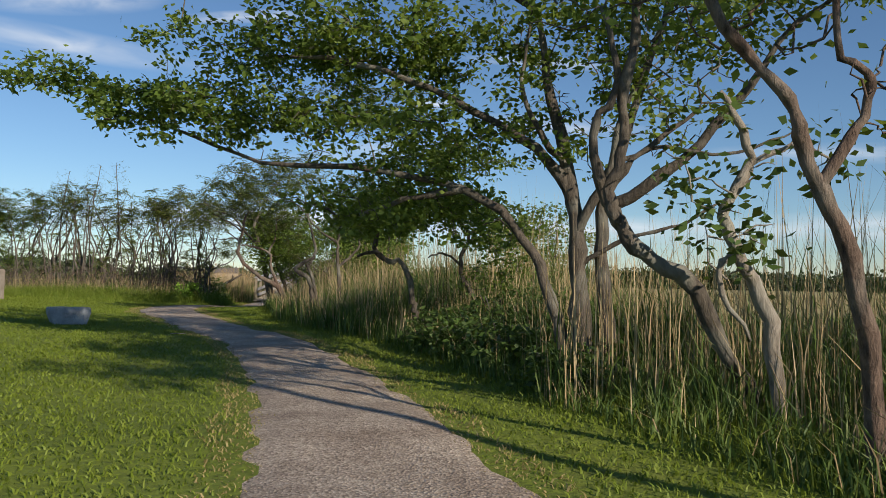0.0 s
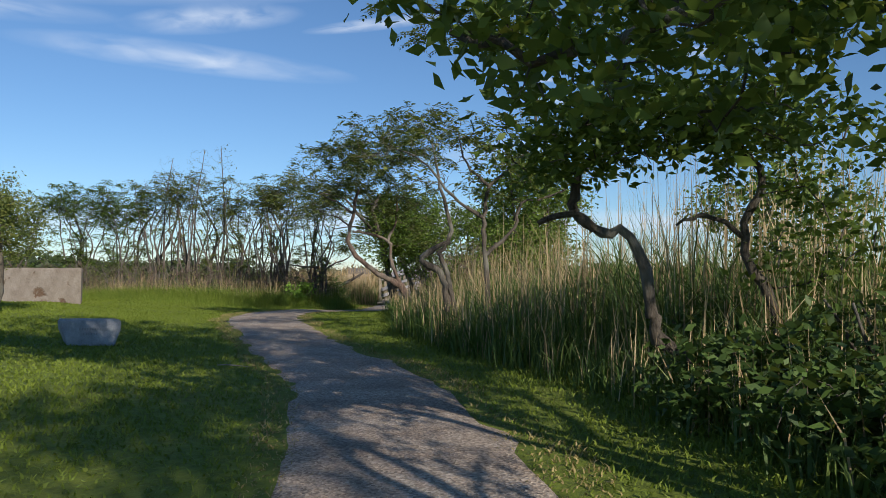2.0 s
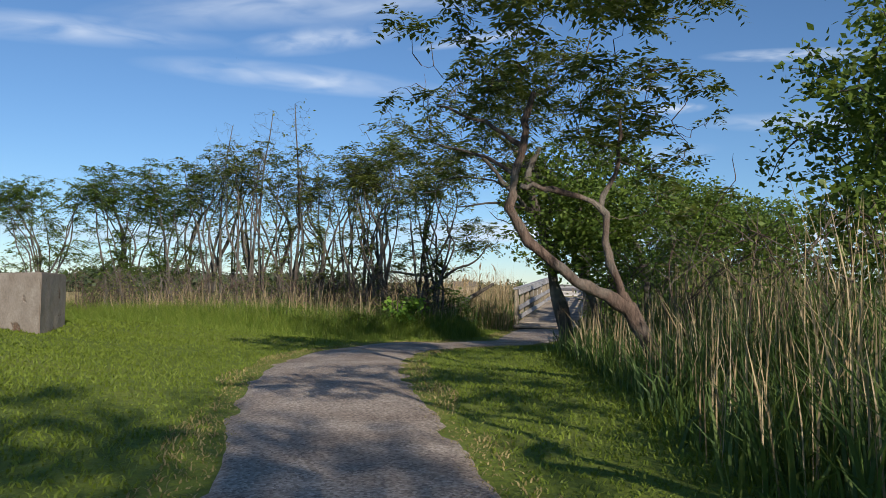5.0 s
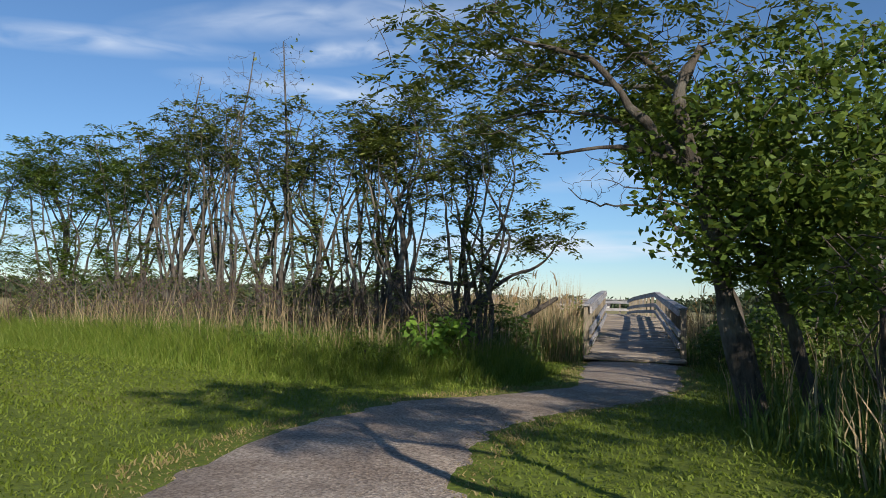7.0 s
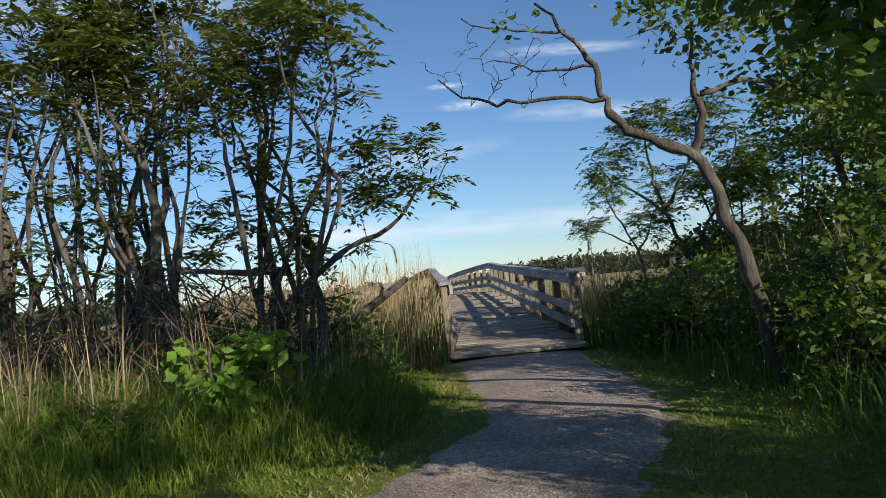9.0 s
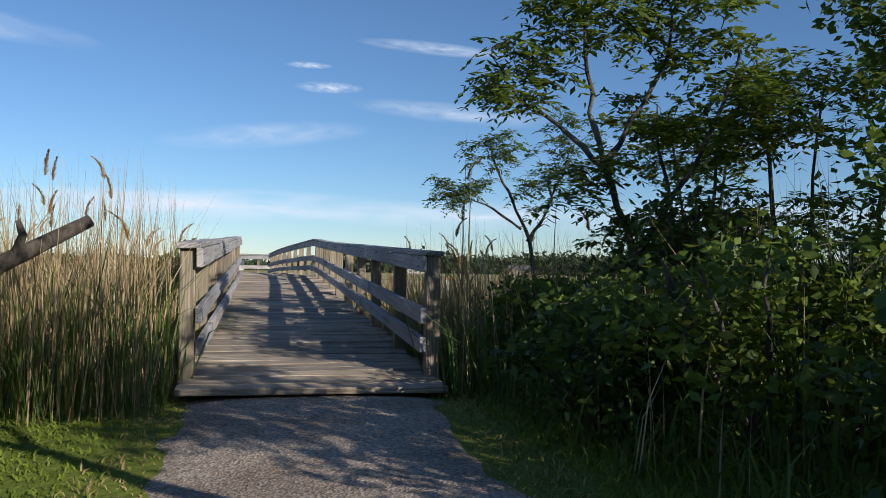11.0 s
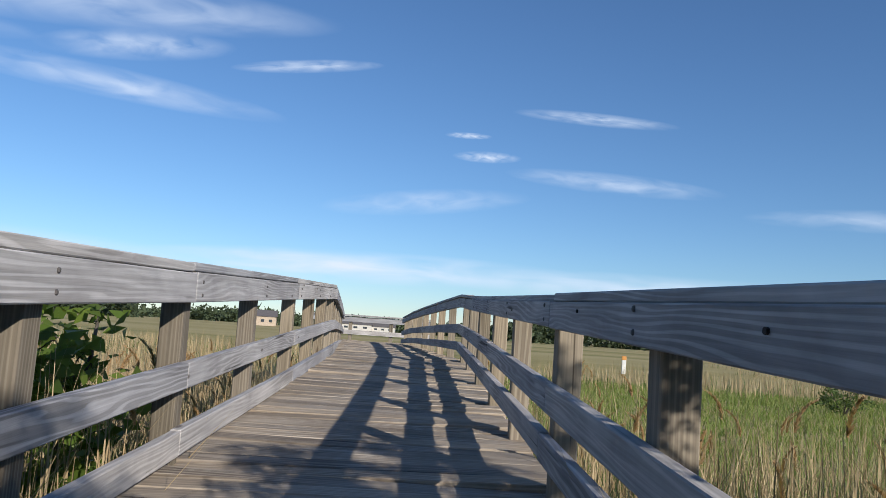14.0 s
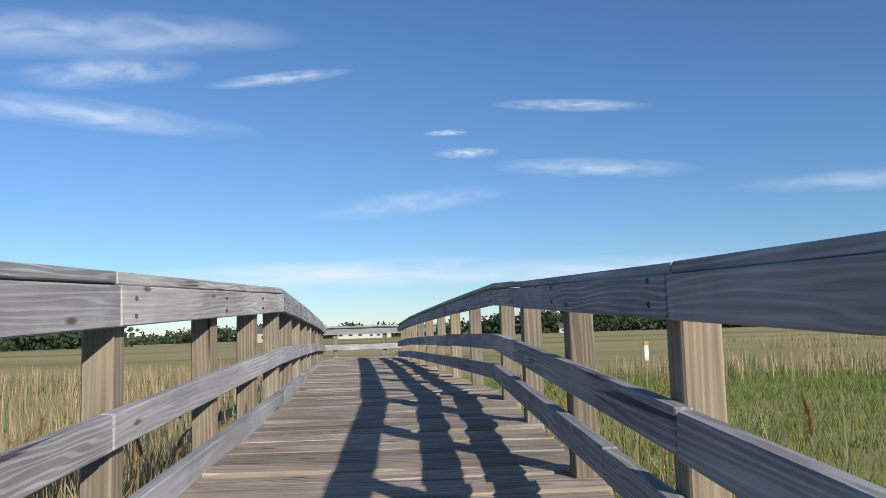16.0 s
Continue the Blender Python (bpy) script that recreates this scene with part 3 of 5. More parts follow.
def tree(name, label, limbs, crowns, leaf_mat, bark, seed, leaf=0.085, per=16, spread=0.11, twig=0.008, category="tree", bare=0, frond=0.0):
    """limbs: (points, start radius, end radius). crowns: (centre, radii, clusters, share of bare twigs if it differs).
    Clusters hang on twigs grown from the nearest wood. frond: length of feather leaves, in tufts of per at the twig ends."""
    rs = np.random.RandomState(seed)
    root = Vector(limbs[0][0][0])
    top = new(name)
    top.location = root
    tagged(top, label, category)
    V, F, nodes = [], [], []
    for pts, r0, r1 in limbs:
        line = smooth_line(pts, 4)
        if len(line) > 2:
            line = [q if i == 0 else q + Vector(rs.normal(0, 0.012, 3)) for i, q in enumerate(line)]
        n = len(line)
        rad = [(r0 + (r1 - r0) * i / (n - 1)) * (1 + 0.12 * rs.normal()) for i in range(n)]
        tube(V, F, [q - root for q in line], rad, 9)
        nodes += [tuple(q) for q in line[n // 3:]]
    stem = part("trunk", mesh_from("trunk", V, F, bark, True), top)
    if category == "brush":
        tagged(stem, kind="stuff")
    pts, leafless = [], []
    for c, r, k, *own in crowns:
        leafless += [own[0] if own else bare] * k
        d = rs.normal(0, 1, (k, 3))
        d /= np.linalg.norm(d, axis=1)[:, None]
        pts.append(np.array(c) + d * (rs.rand(k, 1) ** 0.45) * np.array(r))
    pts = np.concatenate(pts) if pts else np.zeros((0, 3))
    N = np.array(nodes)
    gap = np.array([np.min(np.linalg.norm(N - q, axis=1)) for q in pts])
    V, F = [], []
    grown = [N]
    ends = []
    for i in np.argsort(gap):
        q = pts[i]
        A = np.concatenate(grown)
        dist = np.linalg.norm(A - q, axis=1) + 0.35 * np.maximum(0, A[:, 2] - q[2])
        a = A[np.argmin(dist)]
        L = np.linalg.norm(q - a)
        if L < 0.02:
            continue
        m1 = a + (q - a) * 0.35 + rs.normal(0, 0.10, 3) * L + np.array((0, 0, 0.05 * L))
        m2 = a + (q - a) * 0.7 + rs.normal(0, 0.08, 3) * L + np.array((0, 0, 0.05 * L))
        r = twig * (0.7 + 0.9 * min(L, 1.2))
        tube(V, F, [Vector(w - np.array(root)) for w in (a, m1, m2, q)], [r, r * 0.8, r * 0.6, r * 0.3], 4)
        grown.append(np.array([m1, m2, q]))
        if rs.rand() >= leafless[i]:
            ends.append(q)
            if not frond:
                ends.append(m2 + rs.normal(0, 0.05, 3))
    if V:
        tagged(part("branch", mesh_from("branch", V, F, bark, True), top), kind="stuff")
    if ends:
        ends = np.array(ends) - np.array(root)
        Q = frond_quads(ends, frond, per, rs) if frond else leaf_quads(ends, leaf, per, spread, rs)
        tagged(part("crown", tri_mesh("crown", Q, leaf_mat), top), kind="stuff")
    return top


def g(x, y, dz=-0.05):
    return (x, y, zat(x, y) + dz)


# the big maple over the path
tree("maple_tree", "large spreading maple with grey trunks and dark green leaves", [
    ([g(0.75, 7.15), (0.62, 7.1, 0.7), (0.58, 7.1, 1.4), (0.5, 7.2, 2.0), (0.35, 7.3, 2.7), (0.2, 7.4, 3.6)], 0.10, 0.035),
    ([g(0.6, 7.25), (0.35, 7.2, 0.8), (0.1, 7.3, 1.35), (-0.5, 7.5, 1.85), (-1.6, 7.7, 2.08), (-2.7, 8.0, 2.2), (-3.84, 8.36, 2.62), (-4.7, 8.6, 2.95)], 0.06, 0.01),
    ([g(0.9, 7.2), (0.85, 7.15, 0.8), (0.8, 7.1, 1.6), (1.0, 7.1, 2.3), (1.3, 7.2, 3.2)], 0.085, 0.03),
    ([(0.55, 7.15, 1.7), (0.2, 7.2, 2.2), (-0.6, 7.3, 2.7), (-1.6, 7.5, 3.1), (-2.6, 7.8, 3.3)], 0.06, 0.015),
    ([(0.8, 7.1, 1.6), (1.3, 6.9, 1.9), (1.9, 6.8, 2.5), (2.4, 6.7, 3.2), (3.2, 6.5, 3.8)], 0.06, 0.015),
    ([(-0.5, 7.5, 1.85), (-1.1, 7.6, 1.75), (-1.7, 7.8, 1.6), (-2.1, 7.9, 1.75)], 0.04, 0.012),
    ([(0.2, 7.4, 3.6), (-0.6, 7.8, 4.2), (-2.2, 8.4, 4.6), (-3.4, 8.8, 4.8)], 0.04, 0.012),
    ([(1.3, 7.2, 3.2), (1.6, 7.4, 4.0), (2.2, 7.6, 4.8)], 0.04, 0.012),
    ([(0.58, 7.1, 1.4), (0.85, 6.9, 2.0), (0.95, 6.75, 2.5), (1.25, 6.6, 3.1)], 0.045, 0.012),
    ([(0.5, 7.2, 2.0), (0.2, 7.0, 2.35), (0.05, 6.9, 2.8), (0.15, 6.8, 3.4)], 0.035, 0.01),
    ([(0.85, 6.9, 2.0), (1.3, 6.8, 2.15), (1.9, 6.8, 2.1), (2.5, 6.9, 2.35)], 0.026, 0.007),
    ([(0.6, 7.1, 1.1), (1.0, 6.9, 1.35), (1.5, 6.8, 1.5), (2.1, 6.8, 1.9)], 0.026, 0.007),
# The crown above 4 m is out of view, added to shade the lawn.
], [((-2.8, 8.1, 2.75), (2.0, 1.0, 0.35), 120), ((-2.2, 7.9, 3.4), (1.9, 1.1, 0.25), 110), ((-1.5, 8.3, 4.7), (3.0, 2.0, 0.6), 240), ((1.6, 7.6, 4.9), (2.0, 1.8, 0.6), 110), ((0.8, 6.9, 2.6), (1.1, 0.5, 0.7), 90, 0.62), ((-0.9, 7.5, 2.4), (1.4, 1.1, 0.4), 58), ((-0.7, 7.6, 3.3), (1.8, 1.3, 0.3), 110), ((-1.3, 7.9, 1.8), (1.1, 0.9, 0.42), 62),
    ((1.4, 7.0, 3.4), (1.6, 1.4, 0.45), 85), ((3.0, 6.5, 3.9), (1.5, 1.5, 0.5), 110), ((-0.9, 7.2, 4.35), (2.8, 1.6, 0.5), 190), ((-4.1, 8.4, 2.95), (1.1, 0.6, 0.25), 60), ((-5.3, 8.3, 3.2), (0.7, 0.5, 0.22), 26), ((-0.3, 8.3, 1.65), (0.8, 0.7, 0.4), 22)],
    LEAF, BARK, 11, leaf=0.078, per=17, spread=0.08, twig=0.007)
# crooked trees in the reeds
tree("crooked_tree", "leaning dark tree with bare crooked limbs among the reeds", [
    ([g(1.85, 5.75), (1.25, 5.55, 0.9), (0.91, 5.48, 1.16), (0.72, 5.44, 1.39), (0.65, 5.42, 1.56), (0.73, 5.43, 1.85), (0.76, 5.41, 2.36), (0.85, 5.4, 3.0)], 0.07, 0.03),
    ([(0.72, 5.44, 1.39), (0.58, 5.41, 1.68), (0.55, 5.39, 2.05), (0.70, 5.41, 2.4), (0.6, 5.4, 2.9)], 0.045, 0.02),
    ([(0.65, 5.42, 1.6), (0.9, 5.5, 1.9), (1.3, 5.5, 2.2)], 0.03, 0.012),
], [((0.8, 5.5, 3.0), (1.0, 0.7, 0.7), 50), ((1.2, 5.5, 2.5), (0.6, 0.5, 0.4), 16)], LEAF, BARK, 12, leaf=0.08, per=9, bare=0.35)
tree("crooked_tree", "thin reddish leaning tree with bare twisted limbs in the reeds", [
    ([g(1.75, 3.85), (1.59, 3.75, 0.92), (1.4, 3.72, 1.42), (1.31, 3.7, 1.66), (1.22, 3.68, 1.86), (0.99, 3.65, 2.11), (0.80, 3.64, 2.45)], 0.05, 0.022),
    ([(1.4, 3.72, 1.42), (1.58, 3.72, 1.72), (1.63, 3.71, 1.93), (1.47, 3.69, 2.11), (1.5, 3.7, 2.6), (1.5, 3.7, 3.7)], 0.03, 0.01),
# The 3.8 m crown is out of view, added to darken the lawn with shade.
], [((1.2, 3.9, 2.45), (0.8, 0.6, 0.35), 40), ((1.7, 3.8, 2.0), (0.5, 0.4, 0.4), 18), ((1.5, 3.7, 3.8), (1.3, 1.0, 0.45), 150)], LEAF, BARK_RED, 13, leaf=0.07, per=6, bare=0.6)
tree("dead_snag", "pale grey dead forked snag with bare limbs", [
    ([g(1.75, 5.3), (1.66, 5.18, 0.72), (1.42, 5.13, 1.19), (1.36, 5.12, 1.45), (1.52, 5.12, 1.75), (1.45, 5.1, 1.97), (1.33, 5.09, 2.19)], 0.06, 0.02),
    ([(1.42, 5.13, 1.19), (1.3, 5.1, 1.0), (1.55, 5.2, 0.6)], 0.03, 0.012),
    ([(1.52, 5.12, 1.75), (1.75, 5.1, 1.85), (2.0, 5.1, 1.8)], 0.02, 0.008),
], [((1.5, 5.2, 1.6), (0.7, 0.5, 0.7), 26)], LEAF_DARK, BARK_PALE, 14, leaf=0.09, per=10, bare=0.4)
tree("wild_cherry", "crooked dark tree with a broken stub and green crown", [
    ([g(-0.75, 11.2), (-0.9, 11.08, 0.12), (-1.34, 10.94, 0.48), (-1.38, 10.92, 0.72), (-1.55, 10.85, 1.18), (-1.78, 10.79, 1.23), (-1.94, 10.74, 1.48), (-1.75, 10.8, 1.8)], 0.06, 0.025),
    ([(-1.78, 10.79, 1.23), (-1.92, 10.75, 1.34), (-2.16, 10.69, 1.27)], 0.035, 0.02),
    ([g(-0.4, 11.3), (-0.55, 11.3, 0.7), (-0.75, 11.25, 1.2), (-0.6, 11.2, 1.6), (-0.9, 11.1, 2.0)], 0.045, 0.02),
    ([(-0.75, 11.25, 1.2), (-1.0, 11.2, 1.35), (-1.2, 11.2, 1.3)], 0.022, 0.01),
], [((-1.3, 10.8, 2.05), (1.1, 0.8, 0.25), 70), ((-0.5, 11.2, 1.9), (0.8, 0.8, 0.35), 46), ((-1.8, 10.6, 1.75), (0.6, 0.4, 0.18), 30), ((-0.2, 11.3, 1.2), (0.6, 0.5, 0.4), 18), ((-1.0, 10.4, 2.6), (1.2, 0.9, 0.25), 60)],
    LEAF, BARK, 15, leaf=0.08, per=18, spread=0.10)
# The second one, at y = 22, is added for the shade it casts.
for i, (x, y, hgt) in enumerate(((0.6, 17.4, 2.6), (-3.6, 22.0, 3.0))):
    tree("thicket_tree", "leafy dark tree standing behind the reed bed", [
        ([g(x, y), (x - 0.1, y, 1.2), (x - 0.3, y, hgt * 0.85)], 0.06, 0.02), ([g(x + 0.1, y), (x + 0.4, y + 0.2, 1.3), (x + 0.5, y + 0.3, hgt * 0.8)], 0.05, 0.015)],
        [((x, y, hgt * 0.78), (1.4, 1.4, 0.7), 150), ((x, y, hgt * 0.45), (1.1, 1.1, 0.6), 65)], LEAF, BARK, 210 + i, leaf=0.085, per=14, spread=0.1)
for i, (x, y, hgt) in enumerate(((-4.6, 19.6, 1.5), (-5.4, 21.4, 1.6), (-6.6, 23.3, 1.4))):
    rr = random.Random(700 + i)
    limbs = [([g(x + rr.uniform(-0.5, 0.5), y + rr.uniform(-0.4, 0.4)), (x + rr.uniform(-0.6, 0.6), y + rr.uniform(-0.4, 0.4), hgt * 0.5), (x + rr.uniform(-0.8, 0.8), y + rr.uniform(-0.5, 0.5), hgt)], 0.009, 0.003) for _ in range(14)]
    tree("brush", "tangled reddish-brown brush standing among the reeds", limbs, [((x, y, hgt * 0.7), (0.9, 0.6, hgt * 0.35), 90)], LEAF, BARK_RED, 720 + i, leaf=0.06, per=5, twig=0.006, bare=0.7, category="brush")
# Unseen tree beside the start, added only for the shade it throws on the lawn.
tree("unseen_shade_tree", "tall leafy tree out of view, added for its shade on the lawn", [
    ([g(4.3, 0.2), (4.2, 0.3, 1.6), (4.0, 0.4, 3.0), (3.9, 0.4, 4.6)], 0.11, 0.03), ([(4.1, 0.35, 2.6), (3.5, 0.9, 3.5), (3.0, 1.7, 4.0), (2.5, 2.5, 4.2)], 0.05, 0.015)],
    [((3.7, 0.5, 4.4), (1.5, 1.3, 0.5), 110), ((2.4, 2.6, 4.2), (1.2, 1.0, 0.5), 120)], LEAF, BARK, 240, leaf=0.085, per=14, spread=0.1)
# Stands out of view, put there to shade the reeds and the bank.
for i, (x, y) in enumerate(((4.9, 4.9),)):
    tree("thicket_tree", "low bushy dark tree out of view, added to shade the reed bed", [
        ([g(x, y), (x - 0.1, y, 0.9), (x - 0.2, y, 2.4)], 0.06, 0.02), ([g(x + 0.1, y), (x + 0.4, y + 0.2, 0.9), (x + 0.5, y + 0.3, 2.2)], 0.05, 0.015)],
        [((x, y, 1.9), (1.25, 1.25, 0.9), 230)], LEAF, BARK, 245 + i, leaf=0.09, per=16, spread=0.1)
# sumacs in the middle
tree("sumac_tree", "twisted sumac with bare forked limbs and leaf tufts at the tips", [
    ([g(-3.85, 15.3), (-3.95, 15.22, 0.6), (-4.03, 15.16, 0.94), (-4.27, 15.06, 1.15), (-3.96, 15.17, 1.37), (-3.92, 15.17, 1.67), (-4.04, 15.09, 2.22), (-4.12, 15.03, 2.65)], 0.055, 0.012),
    ([g(-3.75, 15.35), (-3.95, 15.2, 0.94), (-4.04, 15.15, 1.2), (-3.92, 15.19, 1.37)], 0.035, 0.025),
    ([g(-3.4, 15.5), (-3.48, 15.37, 1.3), (-3.48, 15.34, 1.68), (-3.41, 15.35, 2.11), (-3.01, 15.49, 2.51), (-2.82, 15.54, 2.94)], 0.042, 0.01),
    ([(-3.48, 15.34, 1.68), (-3.88, 15.17, 1.97), (-4.16, 15.03, 2.35), (-4.6, 14.9, 2.6)], 0.026, 0.008),
    ([(-3.46, 15.39, 1.2), (-3.09, 15.51, 1.57), (-3.01, 15.52, 1.89), (-2.57, 15.69, 2.03), (-2.23, 15.82, 2.3), (-1.9, 15.9, 2.7)], 0.026, 0.008),
    ([(-3.41, 15.35, 2.11), (-3.7, 15.2, 2.4), (-3.8, 15.2, 2.8)], 0.025, 0.008),
    ([(-2.82, 15.54, 2.94), (-2.9, 15.8, 3.7), (-3.3, 16.0, 4.5)], 0.02, 0.008),
# The 4.6 m crown and the limb to it are added to cast shade.
], [((-3.2, 16.0, 4.6), (2.2, 1.4, 0.5), 130, 0.1), ((-4.4, 15.1, 2.65), (0.9, 0.8, 0.5), 90), ((-3.0, 15.5, 2.9), (1.1, 0.8, 0.5), 100), ((-5.0, 14.9, 2.45), (0.6, 0.5, 0.25), 26), ((-2.1, 15.8, 2.5), (0.6, 0.5, 0.5), 40), ((-3.6, 15.3, 2.2), (0.9, 0.6, 0.4), 60)],
    LEAF_OLIVE, BARK, 16, frond=0.22, per=6, twig=0.0065, bare=0.66)
tree("sumac_tree", "leaning sumac with a split reddish trunk and sparse crown", [
    ([g(-5.6, 20.15), (-5.8, 20.08, 0.22), (-6.09, 19.92, 0.73), (-6.43, 19.76, 0.91), (-6.75, 19.6, 1.17), (-6.97, 19.49, 1.45), (-7.01, 19.45, 1.76), (-6.93, 19.46, 2.14), (-6.82, 19.48, 2.6)], 0.075, 0.025),
    ([(-6.06, 19.93, 0.73), (-6.17, 19.87, 0.95), (-6.27, 19.8, 1.3), (-6.3, 19.76, 1.61), (-6.69, 19.59, 1.76), (-6.95, 19.48, 1.81)], 0.04, 0.022),
    ([(-6.3, 19.76, 1.61), (-6.16, 19.79, 2.01), (-6.14, 19.78, 2.5)], 0.028, 0.01),
    ([(-6.93, 19.46, 2.14), (-7.3, 19.5, 2.4), (-7.8, 19.6, 2.6)], 0.025, 0.008),
    ([(-7.01, 19.45, 1.9), (-7.3, 19.6, 2.1), (-7.6, 19.8, 2.15)], 0.02, 0.006),
# The two highest crowns are added above the view to shade path and grass.
], [((-6.6, 18.7, 3.15), (1.3, 0.9, 0.3), 80, 0.15), ((-6.0, 20.2, 3.9), (1.6, 1.2, 0.45), 100, 0.1), ((-7.3, 19.8, 2.8), (1.1, 0.9, 0.4), 110), ((-6.2, 19.9, 2.5), (0.9, 0.8, 0.5), 100, 0.5), ((-5.7, 20.0, 1.9), (0.6, 0.6, 0.4), 30)], LEAF_OLIVE, BARK_RED, 17, frond=0.22, per=6, twig=0.005, bare=0.66)
tree("vine_tree", "dark tree wrapped in vines with a dense low crown", [
    ([g(-7.67, 24.79), (-7.90, 24.68, 0.87), (-8.02, 24.58, 1.47), (-8.11, 24.50, 1.93), (-8.27, 24.37, 2.62), (-8.09, 24.46, 3.09)], 0.12, 0.03),
    ([(-8.11, 24.50, 1.93), (-8.51, 24.21, 2.42), (-8.93, 24.04, 2.92), (-9.52, 23.79, 3.09)], 0.05, 0.012),
    ([(-8.02, 24.58, 1.47), (-7.59, 24.71, 2.00), (-7.34, 24.79, 2.67)], 0.06, 0.02),
    ([(-8.11, 24.50, 2.08), (-8.68, 24.12, 2.21), (-9.27, 23.87, 2.12)], 0.03, 0.008),
], [((-7.71, 24.71, 2.00), (1.05, 1.0, 0.85), 230), ((-6.83, 24.21, 1.83), (1.0, 0.9, 1.0), 170), ((-7.34, 24.96, 1.41), (0.8, 0.9, 0.6), 80), ((-7.25, 24.79, 2.92), (0.9, 0.9, 0.5), 50)], LEAF, BARK, 18, leaf=0.08, per=14, spread=0.1)
tree("sumac_tree", "tall sumac with wide bare twigs arching over the path", [
    ([g(-7.2, 25.2), (-7.5, 25.0, 1.0), (-7.9, 24.9, 2.0), (-8.3, 24.8, 2.8), (-8.9, 24.8, 3.4)], 0.07, 0.02),
    ([(-7.9, 24.9, 2.0), (-8.6, 24.9, 2.5), (-9.4, 24.9, 2.75), (-10.1, 24.9, 2.7)], 0.035, 0.008),
    ([(-8.3, 24.8, 2.8), (-9.0, 24.9, 3.0), (-9.8, 24.9, 3.25), (-10.3, 24.9, 3.5)], 0.028, 0.008),
], [((-8.8, 25.0, 3.3), (2.0, 1.3, 1.0), 360), ((-10.0, 24.4, 3.2), (1.4, 0.9, 0.9), 170), ((-8.4, 25.2, 4.35), (2.0, 1.1, 0.6), 210)], LEAF_OLIVE, BARK, 19, frond=0.24, per=5, twig=0.006, bare=0.62)
tree("leaning_tree", "slender dark tree leaning over the path with bare twigs", [
    ([g(-7.75, 28.4), (-7.92, 28.15, 0.63), (-8.07, 28.1, 1.19), (-8.24, 28.1, 1.66), (-8.57, 28.08, 1.85), (-8.81, 28.05, 2.03), (-8.89, 28.05, 2.24), (-8.93, 28.05, 2.46), (-9.11, 28.05, 2.76), (-9.3, 28.05, 3.0)], 0.06, 0.01),
    ([(-8.88, 28.05, 2.2), (-9.25, 28.0, 2.24), (-9.6, 28.0, 2.25), (-9.9, 28.0, 2.33), (-10.1, 28.0, 2.5)], 0.02, 0.005),
    ([(-8.24, 28.1, 1.66), (-8.18, 28.1, 2.01), (-8.21, 28.1, 2.32), (-8.16, 28.1, 2.7)], 0.035, 0.012),
    ([(-8.17, 28.1, 2.16), (-7.72, 28.1, 2.2), (-7.31, 28.1, 2.0)], 0.025, 0.01),
    ([(-9.11, 28.05, 2.76), (-9.5, 28.0, 2.8), (-9.9, 28.0, 2.95)], 0.012, 0.004),
    ([(-8.93, 28.05, 2.46), (-9.3, 28.1, 2.5), (-9.65, 28.1, 2.62)], 0.012, 0.004),
], [((-7.9, 28.0, 2.8), (0.9, 0.7, 0.4), 60, 0.2), ((-7.5, 28.2, 2.3), (0.5, 0.5, 0.3), 24, 0.2), ((-9.6, 28.0, 2.55), (0.7, 0.4, 0.35), 60, 0.93)], LEAF, BARK, 20, leaf=0.085, per=12, bare=0.35, twig=0.005)
tree("overhanging_tree", "leafy maple with a dense dark crown over the path", [
    ([g(-6.6, 25.6), (-6.7, 25.7, 1.2), (-7.1, 25.8, 2.1), (-7.7, 25.9, 2.5), (-8.4, 25.9, 2.75), (-9.0, 25.9, 3.0)], 0.07, 0.012),
    ([(-7.1, 25.8, 2.1), (-7.4, 25.6, 2.0), (-7.9, 25.5, 1.95), (-8.3, 25.5, 2.05)], 0.03, 0.008),
], [((-8.2, 25.8, 2.4), (0.75, 0.6, 0.28), 60), ((-7.6, 25.7, 2.05), (0.6, 0.6, 0.3), 34), ((-8.5, 25.9, 2.95), (0.8, 0.7, 0.35), 60)], LEAF, BARK, 21, leaf=0.09, per=17, spread=0.09, twig=0.006)
